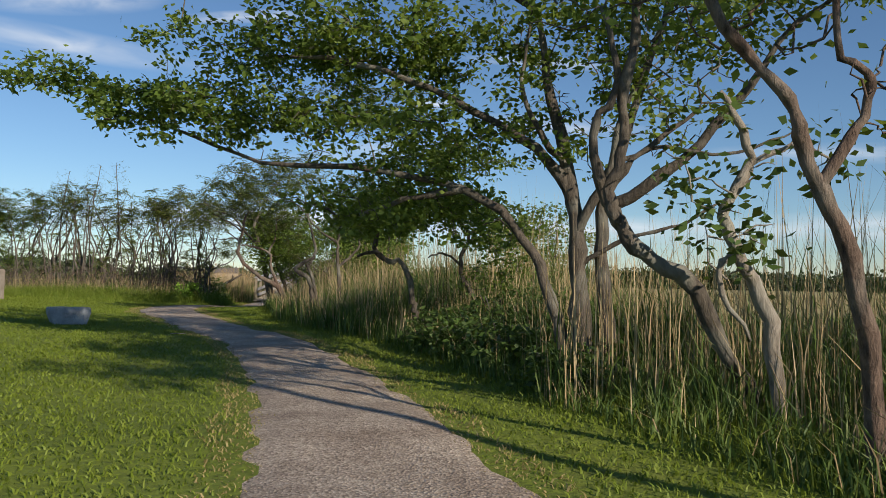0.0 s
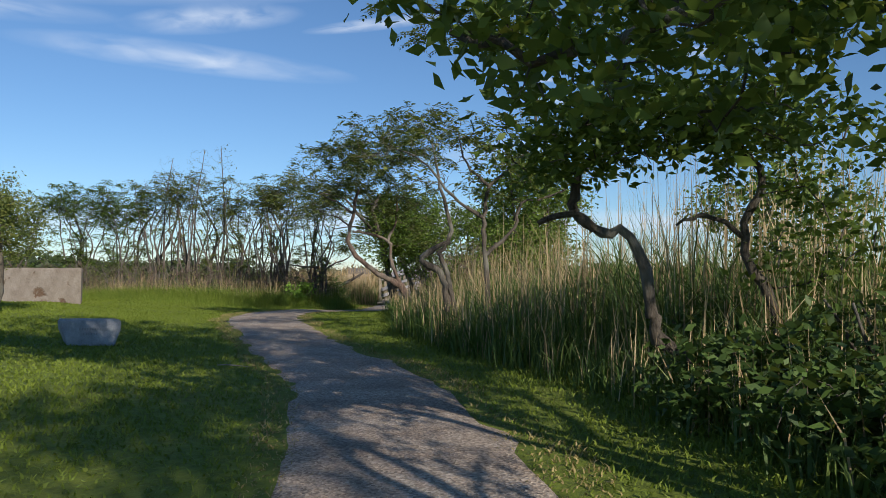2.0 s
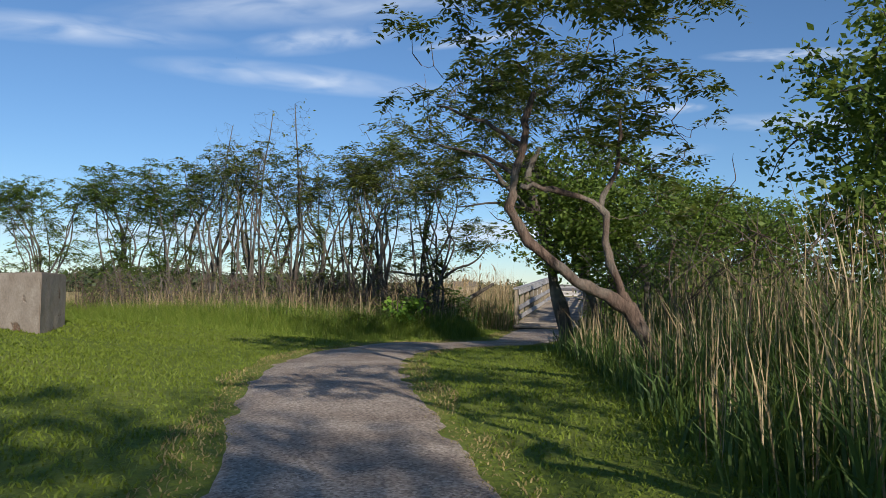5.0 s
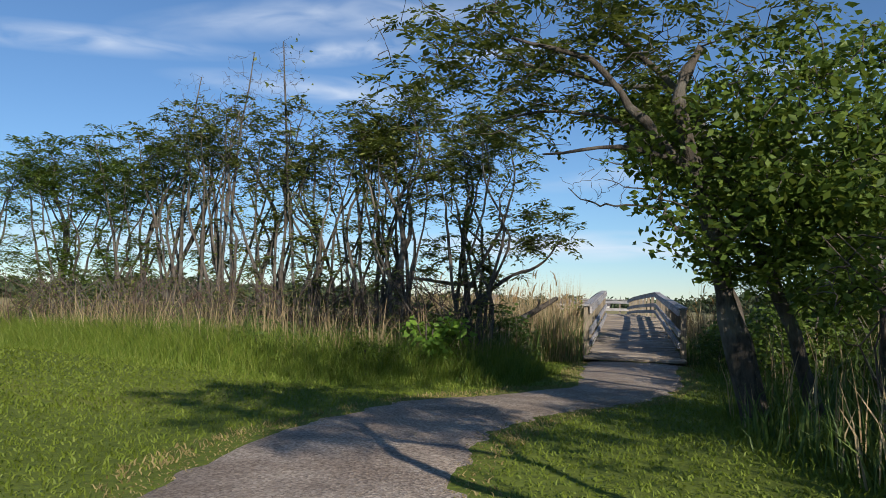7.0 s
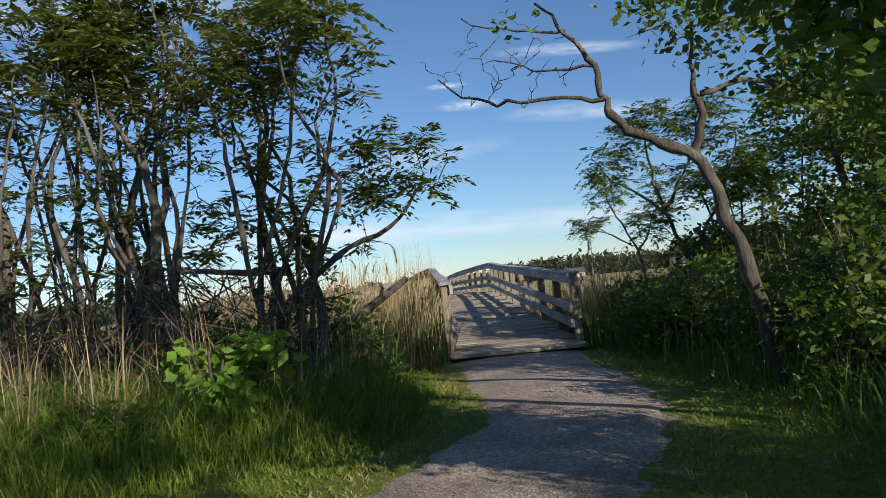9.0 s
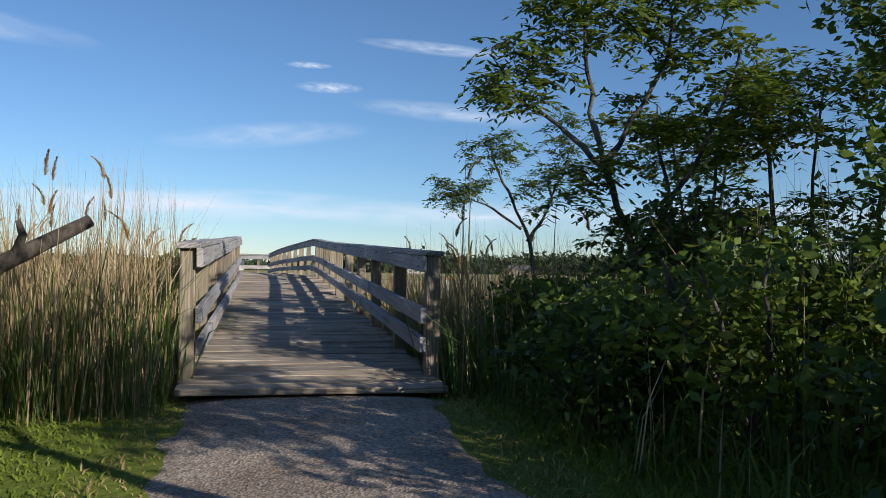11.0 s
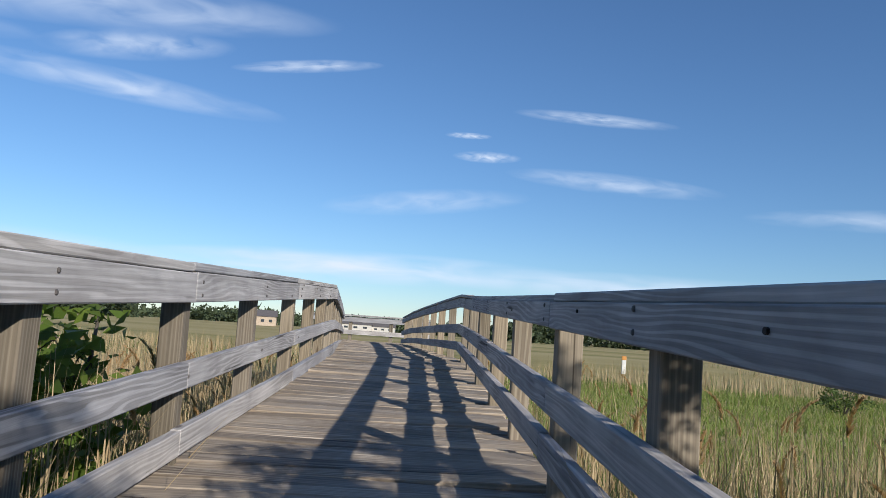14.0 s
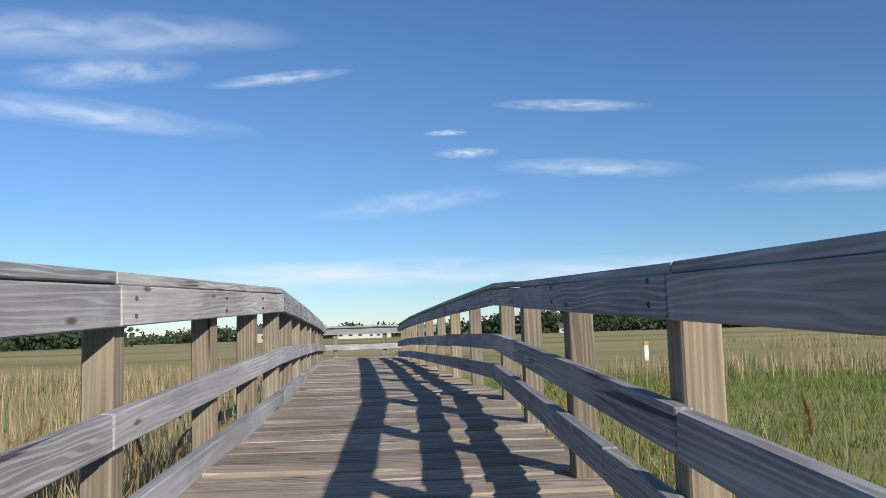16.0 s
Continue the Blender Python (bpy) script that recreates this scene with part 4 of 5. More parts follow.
# hedge row
for i, (x, y, top_, w, leafm, bare) in enumerate([(-11.85, 29.0, 4.0, 1.0, LEAF_OLIVE, 0.15), (-13.0, 28.8, 4.2, 0.8, LEAF_OLIVE, 0.3), (-13.7, 29.1, 4.3, 0.9, LEAF_OLIVE, 0.3),
                                     (-14.6, 28.8, 4.0, 0.9, LEAF_OLIVE, 0.35), (-15.6, 28.9, 4.4, 1.1, LEAF_OLIVE, 0.45), (-16.8, 29.0, 4.6, 1.2, LEAF_OLIVE, 0.35),
                                     (-18.2, 29.4, 4.7, 1.3, LEAF_OLIVE, 0.3), (-20.0, 29.8, 4.4, 1.4, LEAF, 0.05), (-22.2, 30.2, 4.2, 1.5, LEAF, -0.1), (-24.8, 30.0, 4.3, 1.7, LEAF, -0.1)]):
    rr = random.Random(60 + i)
    limbs, crowns = [], []
    for k in range(11):
        a = rr.uniform(0, 6.28)
        dx, dy = math.cos(a) * w * 0.75, math.sin(a) * w * 0.4
        hgt = top_ * rr.uniform(0.72, 0.95)
        bx, by = x + rr.uniform(-0.3, 0.3), y + rr.uniform(-0.25, 0.25)
        limbs.append(([g(bx, by), (bx + dx * 0.15 + rr.uniform(-0.22, 0.22), by + dy * 0.2, hgt * 0.28), (bx + dx * 0.45 + rr.uniform(-0.32, 0.32), by + dy * 0.5 + rr.uniform(-0.15, 0.15), hgt * 0.6), (bx + dx * 0.8 + rr.uniform(-0.25, 0.25), by + dy * 0.8, hgt * 0.82), (bx + dx, by + dy, hgt)],
                      (0.07 if k == 0 else 0.026 + 0.012 * rr.random()), 0.008))
        crowns.append(((bx + dx, by + dy, hgt), (w * 0.5, w * 0.4, 0.5), 24, bare + 0.45))
    crowns.append(((x, y, top_ * 0.62), (w * 1.1, w * 0.6, 1.1), 110, 0.35 if leafm is LEAF else 0.72))
    crowns.append(((x, y, top_ * 0.36), (w * 1.0, w * 0.5, 0.7), 64, 0.2 if leafm is LEAF else 0.74))
    if i == 0:
        limbs.append(([(x, y, 0.9), (x + 0.5, y, 1.3), (x + 1.0, y + 0.1, 1.5), (x + 1.35, y + 0.1, 1.9)], 0.04, 0.012))
        limbs.append(([(x, y, 1.2), (x - 0.6, y - 0.1, 1.25), (x - 1.2, y - 0.1, 1.35)], 0.04, 0.015))
        crowns.append(((x + 0.95, y + 0.1, 2.1), (0.7, 0.4, 0.42), 46, 0.35))
    tree("hedge_tree", "many-stemmed slender tree with sparse olive-green leaves", limbs, crowns, leafm, BARK_HEDGE, 40 + i, frond=0.27, per=6, twig=0.007, bare=0.6)
for i in range(9):
    x, y = -12.4 - i * 1.05, 28.5 + 0.15 * (i % 3)
    rr = random.Random(500 + i)
    limbs = [([g(x + rr.uniform(-0.4, 0.4), y), (x + rr.uniform(-0.5, 0.5), y + rr.uniform(-0.2, 0.2), 0.6), (x + rr.uniform(-0.7, 0.7), y + rr.uniform(-0.3, 0.3), 1.25)], 0.014, 0.005) for _ in range(9)]
    tree("brush", "tangled brown leafless brush under the hedge trees", limbs, [((x, y, 0.8), (0.7, 0.35, 0.6), 60)], LEAF_OLIVE, BARK_HEDGE, 520 + i, leaf=0.06, per=4, twig=0.005, bare=0.75, category="brush")
# low timber wall and fallen log behind the hedge
TIMBER = bark_mat("timber_brown", (0.045, 0.027, 0.018), (0.13, 0.08, 0.055), 0.05)
wall_ = new("timber_wall")
wall_.location = (-14.3, 29.4, -0.15)
tagged(wall_, "low dark brown weathered timber wall behind the hedge", "wall")
wrng = random.Random(9)
wboards = [box_mesh("board", 0.19, 0.05, 0.8, TIMBER, 0.006, 0.006, wrng) for _ in range(4)]
for k in range(20):
    ob = part("board", wboards[k % 4], wall_)
    ob.location = ((k - 9) * 0.2, wrng.uniform(-0.01, 0.01), 0.39 + wrng.uniform(-0.03, 0.02))
V, F = [], []
tube(V, F, [Vector(q) for q in ((-0.75, -0.6, -0.6), (-0.4, -0.35, -0.28), (0.05, 0.05, 0.02), (0.45, 0.4, 0.32))], [0.055, 0.06, 0.055, 0.04], 8)
tube(V, F, [Vector(q) for q in ((0.15, 0.12, 0.1), (0.19, 0.12, 0.22), (0.17, 0.1, 0.3))], [0.03, 0.025, 0.015], 6)
log_ = new("fallen_log")
log_.location = (-11.75, 31.48, 0.74)
tagged(log_, "dark broken fallen log leaning in the reeds", "log")
part("log_body", mesh_from("log_body", V, F, BARK, True), log_)
for i in range(15):
    x = -11.9 - i * 0.95
    y = 28.0 + 0.2 * (i % 3) + (0.9 if x < -18 else 0.0)
    rr = random.Random(560 + i)
    limbs = [([g(x + rr.uniform(-0.5, 0.5), y), (x + rr.uniform(-0.6, 0.6), y + rr.uniform(-0.3, 0.3), 0.55), (x + rr.uniform(-0.9, 0.9), y + rr.uniform(-0.4, 0.4), rr.uniform(0.9, 1.5))], 0.012, 0.004) for _ in range(16)]
    tree("brush", "dense red-brown thorny brush along the hedge foot", limbs, [((x, y, 0.75), (0.8, 0.4, 0.6), 90)], LEAF_OLIVE, BARK_RED, 580 + i, frond=0.13, per=3, twig=0.005, bare=0.72, category="brush")
# bare twiggy tops
for x, y, hgt in ((-16.2, 28.7, 5.4), (-15.2, 28.6, 5.5), (-17.6, 29.0, 5.2)):
    rr = random.Random(int(-x * 10))
    limbs = [([g(x, y), (x + rr.uniform(-0.1, 0.1), y, hgt * 0.5), (x + rr.uniform(-0.3, 0.3), y, hgt * 0.97)], 0.045, 0.008)]
    tree("bare_tree", "leafless grey sapling with fine upright twigs", limbs, [((x, y, hgt * 0.85), (0.55, 0.4, 0.8), 150)], LEAF_OLIVE, BARK, 90 + int(hgt * 10), per=2, twig=0.004, bare=0.97)


def shrub(x, y, rx, ry, h, n, leafm, seed, label, leaf=0.075, per=14, name="shrub", bark=None):
    z = zat(x, y)
    rr = random.Random(seed)
    limbs = []
    for k in range(5):
        a = rr.uniform(0, 6.28)
        limbs.append(([(x, y, z - 0.05), (x + rx * 0.3 * math.cos(a), y + ry * 0.3 * math.sin(a), z + h * 0.4), (x + rx * 0.6 * math.cos(a), y + ry * 0.6 * math.sin(a), z + h * 0.85)], 0.02, 0.008))
    return tree(name, label, limbs, [((x, y, z + h * 0.52), (rx, ry, h * 0.5), n)], leafm, bark or BARK, seed, leaf=leaf, per=per, spread=0.08, category="shrub", twig=0.005)


shrub(-11.75, 27.35, 0.42, 0.4, 0.85, 46, LEAF_BRIGHT, 130, "bright yellow-green broad-leaved seedling bush in the grass", leaf=0.12, per=9)
for i, (x, y, rx, ry, h, n) in enumerate([(-7.2, 27.4, 0.7, 0.9, 1.2, 90), (-7.3, 29.2, 0.8, 0.9, 1.1, 100), (-7.6, 30.8, 0.9, 0.8, 1.15, 110), (-6.3, 29.5, 1.0, 1.0, 1.4, 100),
                                     (-7.9, 32.0, 0.55, 0.6, 1.0, 80), (-6.6, 32.2, 0.9, 0.8, 1.25, 100), (-6.4, 27.6, 0.8, 0.8, 1.2, 70), (-5.2, 31.0, 1.0, 1.0, 1.6, 80), (-8.3, 33.1, 0.5, 0.6, 0.95, 90), (-8.3, 31.5, 0.5, 0.6, 0.8, 80), (-7.7, 34.4, 0.6, 0.7, 1.1, 80), (-7.2, 32.9, 0.7, 0.7, 1.6, 110)]):
    shrub(x, y, rx, ry, h, n, LEAF_DARK if i % 2 else LEAF, 140 + i, "dense dark green shrub beside the path")
for i, (x, y, rx, ry, h, n) in enumerate([(-13.0, 28.0, 0.7, 0.4, 0.7, 44), (-14.8, 27.5, 0.9, 0.4, 0.6, 44), (-12.3, 28.3, 0.5, 0.4, 0.9, 40), (-16.6, 27.8, 0.9, 0.5, 0.6, 30), (0.0, 10.2, 0.7, 0.6, 0.9, 70), (-0.9, 12.2, 0.6, 0.6, 0.8, 50), (0.7, 9.0, 0.6, 0.6, 0.9, 50)]):
    shrub(x, y, rx, ry, h, n, LEAF_DARK, 160 + i, "low leafy dark green undergrowth bush")
for i, (x, y, h) in enumerate(((0.6, 6.9, 0.42), (0.15, 8.0, 0.5), (-0.35, 9.2, 0.55), (-0.85, 10.4, 0.55), (0.8, 8.8, 0.75))):
    shrub(x, y, 0.6, 0.6, h, 85, LEAF_DARK, 290 + i, "dark green leafy bush in the shade of the maple")
for i in range(11):
    x = -11.8 - i * 1.15
    shrub(x, 29.7 + (0.7 if x < -18 else 0.0), 0.8, 0.4, 1.05, 62, LEAF_DARK, 270 + i, "dark leafy undergrowth behind the hedge stems", leaf=0.08, per=14)
for i, (x, y, rx, h) in enumerate(((-12.8, 27.3, 0.4, 0.5), (-13.5, 27.1, 0.45, 0.5), (-14.3, 26.9, 0.5, 0.45), (-13.1, 26.8, 0.35, 0.4), (-15.3, 27.0, 0.45, 0.5), (-12.4, 26.7, 0.4, 0.45), (-13.9, 26.5, 0.45, 0.5), (-16.3, 27.2, 0.5, 0.5), (-14.8, 26.6, 0.4, 0.4))):
    shrub(x, y, rx, 0.3, h, 40, LEAF, 250 + i, "low leafy green weeds in front of the hedge", leaf=0.07, per=12, name="weeds")
tree("juniper", "bushy grey-green juniper beside the concrete block", [
    ([g(-12.6, 16.6), (-12.5, 16.6, 1.0), (-12.6, 16.6, 2.0)], 0.08, 0.02), ([g(-12.7, 16.6), (-13.2, 16.8, 1.1), (-13.4, 16.8, 1.9)], 0.06, 0.02)],
    [((-12.7, 16.6, 1.75), (1.0, 0.9, 0.75), 200), ((-13.4, 16.9, 2.2), (0.9, 0.9, 0.6), 110)], LEAF_OLIVE, BARK, 170, leaf=0.055, per=22, spread=0.1)
# trees by the bridge
# The last one, at y = 20.4, is added to throw shade on the path.
for i, (x, y, hgt) in enumerate(((-6.3, 28.0, 3.3), (-4.9, 30.2, 2.9), (-6.1, 30.9, 3.3), (-5.0, 32.4, 3.3), (-3.7, 20.4, 3.7))):
    tree("thicket_tree", "leafy green tree in the thicket beside the path", [
        ([g(x, y), (x - 0.1, y, 1.2), (x - 0.3, y, hgt * 0.85)], 0.06, 0.02), ([g(x + 0.1, y), (x + 0.4, y + 0.2, 1.3), (x + 0.5, y + 0.3, hgt * 0.8)], 0.05, 0.015)],
        [((x, y, hgt * 0.75), (1.1, 1.1, 0.7), 150), ((x, y, hgt * 0.4), (1.0, 1.0, 0.6), 100)], LEAF, BARK, 174 + i, leaf=0.085, per=15, spread=0.1)
tree("ailanthus_tree", "slim forked tree with ferny green leaves above dark shrubs", [
    ([g(-7.45, 33.0), (-7.6, 33.05, 0.9), (-7.83, 33.1, 1.66), (-7.95, 33.1, 2.2), (-8.0, 33.1, 2.9)], 0.04, 0.01),
    ([(-7.8, 33.1, 1.6), (-8.2, 33.1, 1.95), (-8.5, 33.1, 2.15), (-8.7, 33.1, 2.45)], 0.022, 0.006),
    ([(-7.83, 33.1, 1.66), (-7.6, 33.1, 2.0), (-7.35, 33.1, 2.5), (-7.25, 33.1, 3.0)], 0.025, 0.007),
    ([(-7.6, 33.05, 0.9), (-7.3, 33.0, 1.4), (-7.0, 32.9, 2.0), (-6.8, 32.9, 2.6)], 0.028, 0.007)],
    [((-8.55, 33.1, 2.35), (0.4, 0.4, 0.28), 30), ((-8.0, 33.1, 2.85), (0.45, 0.4, 0.35), 36), ((-7.2, 33.1, 2.8), (0.5, 0.45, 0.4), 44), ((-6.8, 32.9, 2.1), (0.5, 0.5, 0.5), 40), ((-7.9, 33.1, 1.5), (0.4, 0.4, 0.3), 16)], LEAF, BARK, 180, frond=0.24, per=6, twig=0.005, bare=0.15)
for i, (x, y, hgt, w) in enumerate(((-7.0, 33.6, 2.5, 0.8), (-6.2, 33.4, 2.9, 0.9), (-6.4, 34.9, 2.6, 0.9))):
    tree("ailanthus_tree", "leafy slim tree in the thicket beside the bridge", [
        ([g(x, y), (x - 0.05, y, 0.9), (x - 0.25, y, hgt * 0.9)], 0.035, 0.01), ([g(x + 0.1, y), (x + 0.25, y + 0.1, 0.9), (x + 0.4, y + 0.1, hgt * 0.85)], 0.03, 0.01)],
        [((x, y, hgt * 0.8), (w, w * 0.8, 0.4), 34), ((x, y, hgt * 0.4), (w, w * 0.8, 0.45), 44)], LEAF, BARK, 230 + i, frond=0.25, per=7, twig=0.005)
tree("ailanthus_tree", "slim tree with ferny leaves rising from the marsh edge", [
    ([g(-7.77, 35.86), (-7.91, 35.82, 0.92), (-8.10, 35.82, 1.46), (-8.33, 35.79, 1.90), (-8.44, 35.80, 2.28)], 0.03, 0.008),
    ([(-8.05, 35.82, 1.27), (-8.47, 35.82, 1.55), (-8.96, 35.81, 1.72)], 0.016, 0.005),
    ([(-7.98, 35.82, 1.13), (-7.70, 35.79, 1.62), (-7.49, 35.79, 2.25)], 0.02, 0.006)],
    [((-8.82, 35.79, 1.72), (0.42, 0.3, 0.22), 30), ((-8.40, 35.79, 2.18), (0.32, 0.28, 0.3), 26), ((-7.56, 35.79, 2.25), (0.4, 0.3, 0.4), 34), ((-7.84, 35.79, 1.76), (0.35, 0.3, 0.3), 20)], LEAF, BARK, 182, frond=0.16, per=7, twig=0.004)


# ---------------------------------------------------------------- concrete block and memorial stone
def prism(name, corners, z0, z1, material, cuts=5, rough=0.012, seed=1, bevel=0.02):
    bm = bmesh.new()
    lo = [bm.verts.new((x, y, z0)) for x, y in corners]
    hi = [bm.verts.new((x, y, z1)) for x, y in corners]
    n = len(corners)
    for i in range(n):
        bm.faces.new((lo[i], lo[(i + 1) % n], hi[(i + 1) % n], hi[i]))
    bm.faces.new(hi)
    bm.faces.new(lo[::-1])
    bmesh.ops.recalc_face_normals(bm, faces=bm.faces)
    bmesh.ops.bevel(bm, geom=list(bm.edges), offset=bevel, segments=2, affect="EDGES")
    bmesh.ops.subdivide_edges(bm, edges=[e for e in bm.edges if e.calc_length() > 0.3], cuts=cuts, use_grid_fill=True)
    for v in bm.verts:
        v.co += v.normal * rough * noise.noise(v.co * 3 + Vector((seed, 0, 0)))
    me = bpy.data.meshes.new(name)
    bm.to_mesh(me)
    bm.free()
    me.materials.append(material)
    return me


blk = new("concrete_block")
blk.location = (-14.45, 21.0, 0.05)
tagged(blk, "large weathered tan concrete block with chipped stained faces", "block")
part("block_body", prism("block_body", [(0, 0), (-1.2, 1.5), (-5.5, 3.5), (-6.6, 2.6), (-3.3, 0.72)], -0.1, 1.02, CONCRETE), blk)

stn = new("memorial_stone")
stn.location, stn.scale = (-7.85, 13.25, 0.07), (0.53, 0.53, 0.58)
stn.rotation_euler = (0, 0, radians(42))
tagged(stn, "rough-hewn grey granite memorial stone with engraved lettering", "stone")
me = prism("stone_body", [(0.56, -0.30), (0.50, 0.12), (-0.72, 0.42), (-0.66, -0.02)], -0.05, 0.5, STONE, 6, 0.03, 5, 0.03)
for v in me.vertices:
    if v.co.z < 0.3:
        v.co.x *= 0.8 + 0.2 * max(0, v.co.z) / 0.3
part("stone_body", me, stn)
INK = plain_mat("engraving", (0.20, 0.20, 0.215))
for row, n_, x0 in ((0.30, 9, -0.28), (0.20, 6, -0.2)):
    for k in range(n_):
        ob = part("letter_bar", box_mesh("letter_bar", 0.018, 0.012, 0.045, INK, 0), stn)
        ob.location = (x0 + k * 0.052, -0.17 - (x0 + k * 0.052) * 0.23 - 0.006, row)


V, F = [], []
tube(V, F, [Vector(v) for v in ((-0.16, 0.03, 0), (-0.05, 0.0, 0.012), (0.08, -0.02, 0.01), (0.19, 0.0, 0))], [0.006, 0.007, 0.006, 0.003], 6)
tube(V, F, [Vector(v) for v in ((0.08, -0.02, 0.01), (0.10, -0.07, 0.02), (0.13, -0.12, 0.015))], [0.005, 0.004, 0.002], 5)
stick = tagged(new("stick", mesh_from("stick", V, F, BARK_PALE, True)), "small pale forked stick lying on the lawn", "stick")
stick.location = (-5.32, 12.05, zat(-5.32, 12.05) + 0.03)


# ---------------------------------------------------------------- footbridge
bridge = new("footbridge")
bridge.location, bridge.scale = B0, (1.14, 1.14, 1.14)
bridge.rotation_euler = (0, 0, math.atan2(BU.y, BU.x))
tagged(bridge, "weathered grey wooden footbridge with plank deck and board railings", "bridge")
LEN = 20.9
SS, CAPZ = [-1, 0, 2.5, 5.9, 8.7, 11.0, 12.8, 14.2, 16.1, 18.3, 20.9, 24], [0.80, 0.84, 0.947, 1.081, 1.207, 1.305, 1.295, 1.286, 1.264, 1.232, 1.16, 1.15]


def cap(s):
    return float(np.interp(s, SS, CAPZ))


def deck(s):
    return cap(s) - float(np.interp(s, [0, 4, 8, 12, 20], [0.86, 0.82, 0.78, 0.775, 0.68]))


def cap_drop(side, s):
    """How far the top of the cap boards sags under the rail line."""
    if side < 0:
        return float(np.interp(s, [2.8, 3.6, 5.3, 5.4, 6.7, 8.1], [0.0, -0.008, 0.0, 0.0, -0.012, 0.0]))
    return float(np.interp(s, [0, 1.3, 2.0, 2.7, 5.1, 6.1, 7.4, 9.9, 11.0], [0.024, 0.028, 0.020, 0.030, 0.030, 0.020, 0.036, 0.026, 0.012]))


def lat(s):
    """The deck swings to the left past its top."""
    return -0.078 * max(0.0, s - 11.0)


def board(name, s0, s1, o, zf, wide_, high, material, seed, label="", sag=0.004):
    """A board from s0 to s1 along the bridge, at the offset o to the right, its centre at the height zf(s)."""
    rr = random.Random(seed)
    a, b = Vector((s0, -o - lat(s0), zf(s0) + rr.uniform(-sag, sag))), Vector((s1, -o - lat(s1), zf(s1) + rr.uniform(-sag, sag)))
    d = b - a
    me = box_mesh(name, d.length - 0.006, wide_, high, material, 0.004, 0.002, rr)
    ob = part(name, me, bridge, label)
    ob.location = (a + b) / 2
    ob.rotation_euler = (rr.uniform(-0.015, 0.015), -math.atan2(d.z, d.x), math.atan2(d.y, d.x))
    return ob


POSTS_L = [0.27, 1.47, 2.84, 4.11, 5.41, 6.8, 8.21, 9.4, 10.28, 11.1, 12.3, 13.5, 14.7, 15.9, 17.1, 18.3, 19.5, 20.8]
POSTS_R = [0.2, 1.43, 2.75, 3.97, 5.2, 6.42, 7.57, 8.77, 9.93, 10.9, 12.2, 13.4, 14.6, 15.8, 17.0, 18.2, 19.4, 20.7]
rr = random.Random(77)
shared = [box_mesh("post", 0.095, 0.095, 1.0, POSTW, 0.005, 0.003, rr) for _ in range(5)]
for side, posts in ((-1, POSTS_L), (1, POSTS_R)):
    for s_ in posts:
        z1 = cap(s_) - (0.036 if side < 0 else 0.05)
        z0 = -0.75 if s_ > 2 else -0.3
        ob = part("post", shared[rr.randrange(5)], bridge)
        ob.location, ob.scale = (s_, -side * 0.79 - lat(s_), (z0 + z1) / 2), (1, 1, z1 - z0)
        ob.rotation_euler = (rr.uniform(-0.008, 0.008), rr.uniform(-0.008, 0.008), rr.choice((0, 1.5708, 3.1416)))
    joints = {-1: [0.18, 1.38, 2.8, 5.33, 8.1, 11.08, 13.5, 15.9, 18.3, LEN], 1: [0.13, 1.36, 2.7, 5.1, 7.46, 9.9, 10.98, 13.4, 15.8, 18.2, LEN]}[side]
    mids = {-1: [0.2, 2.75, 5.33, 8.05, 11.05, 13.5, 15.9, 18.3, LEN], 1: [0.12, 2.7, 5.1, 7.45, 9.9, 10.98, 13.4, 15.8, 18.2, LEN]}[side]
    lows = {-1: [0.25, 1.4, 5.3, 8.1, 11.0, 13.5, 15.9, 18.3, LEN], 1: [0.12, 2.65, 5.2, 8.08, 10.98, 13.4, 15.8, 18.2, LEN]}[side]
    mid_drop, low_drop = ([0.46, 0.455, 0.45], [0.675, 0.70, 0.735]) if side < 0 else ([0.46, 0.43, 0.40], [0.645, 0.62, 0.60])
    for i, (a, b) in enumerate(zip(joints, joints[1:])):
        if side < 0:
            board("cap_rail", a, b, -0.785, lambda s: cap(s) - cap_drop(-1, s) - 0.018, 0.15, 0.036, RAIL, 260 + i, sag=0.004)
            board("face_board", a, b, -0.717, lambda s: cap(s) - 0.10, 0.042, 0.12, RAIL, 360 + i)
        else:
            board("cap_rail", a, b, 0.785, lambda s: cap(s) - cap_drop(1, s) - 0.0145, 0.15, 0.029, RAIL, 340 + i, sag=0.003)
            board("face_board", a, b, 0.717, lambda s: cap(s) - 0.11, 0.042, 0.10, RAIL, 440 + i)
    for i, (a, b) in enumerate(zip(mids, mids[1:])):
        board("mid_rail", a, b, side * 0.717, lambda s: cap(s) - float(np.interp(s, [0, 4, 8], mid_drop)), 0.042, 0.105, RAIL, 500 + i + 40 * side)
    for i, (a, b) in enumerate(zip(lows, lows[1:])):
        board("kick_rail", a, b, side * 0.715, lambda s: cap(s) - float(np.interp(s, [0, 4, 8], low_drop)), 0.045, 0.10, RAIL, 600 + i + 40 * side)
KNOT = plain_mat("knot_dark", (0.03, 0.022, 0.018))
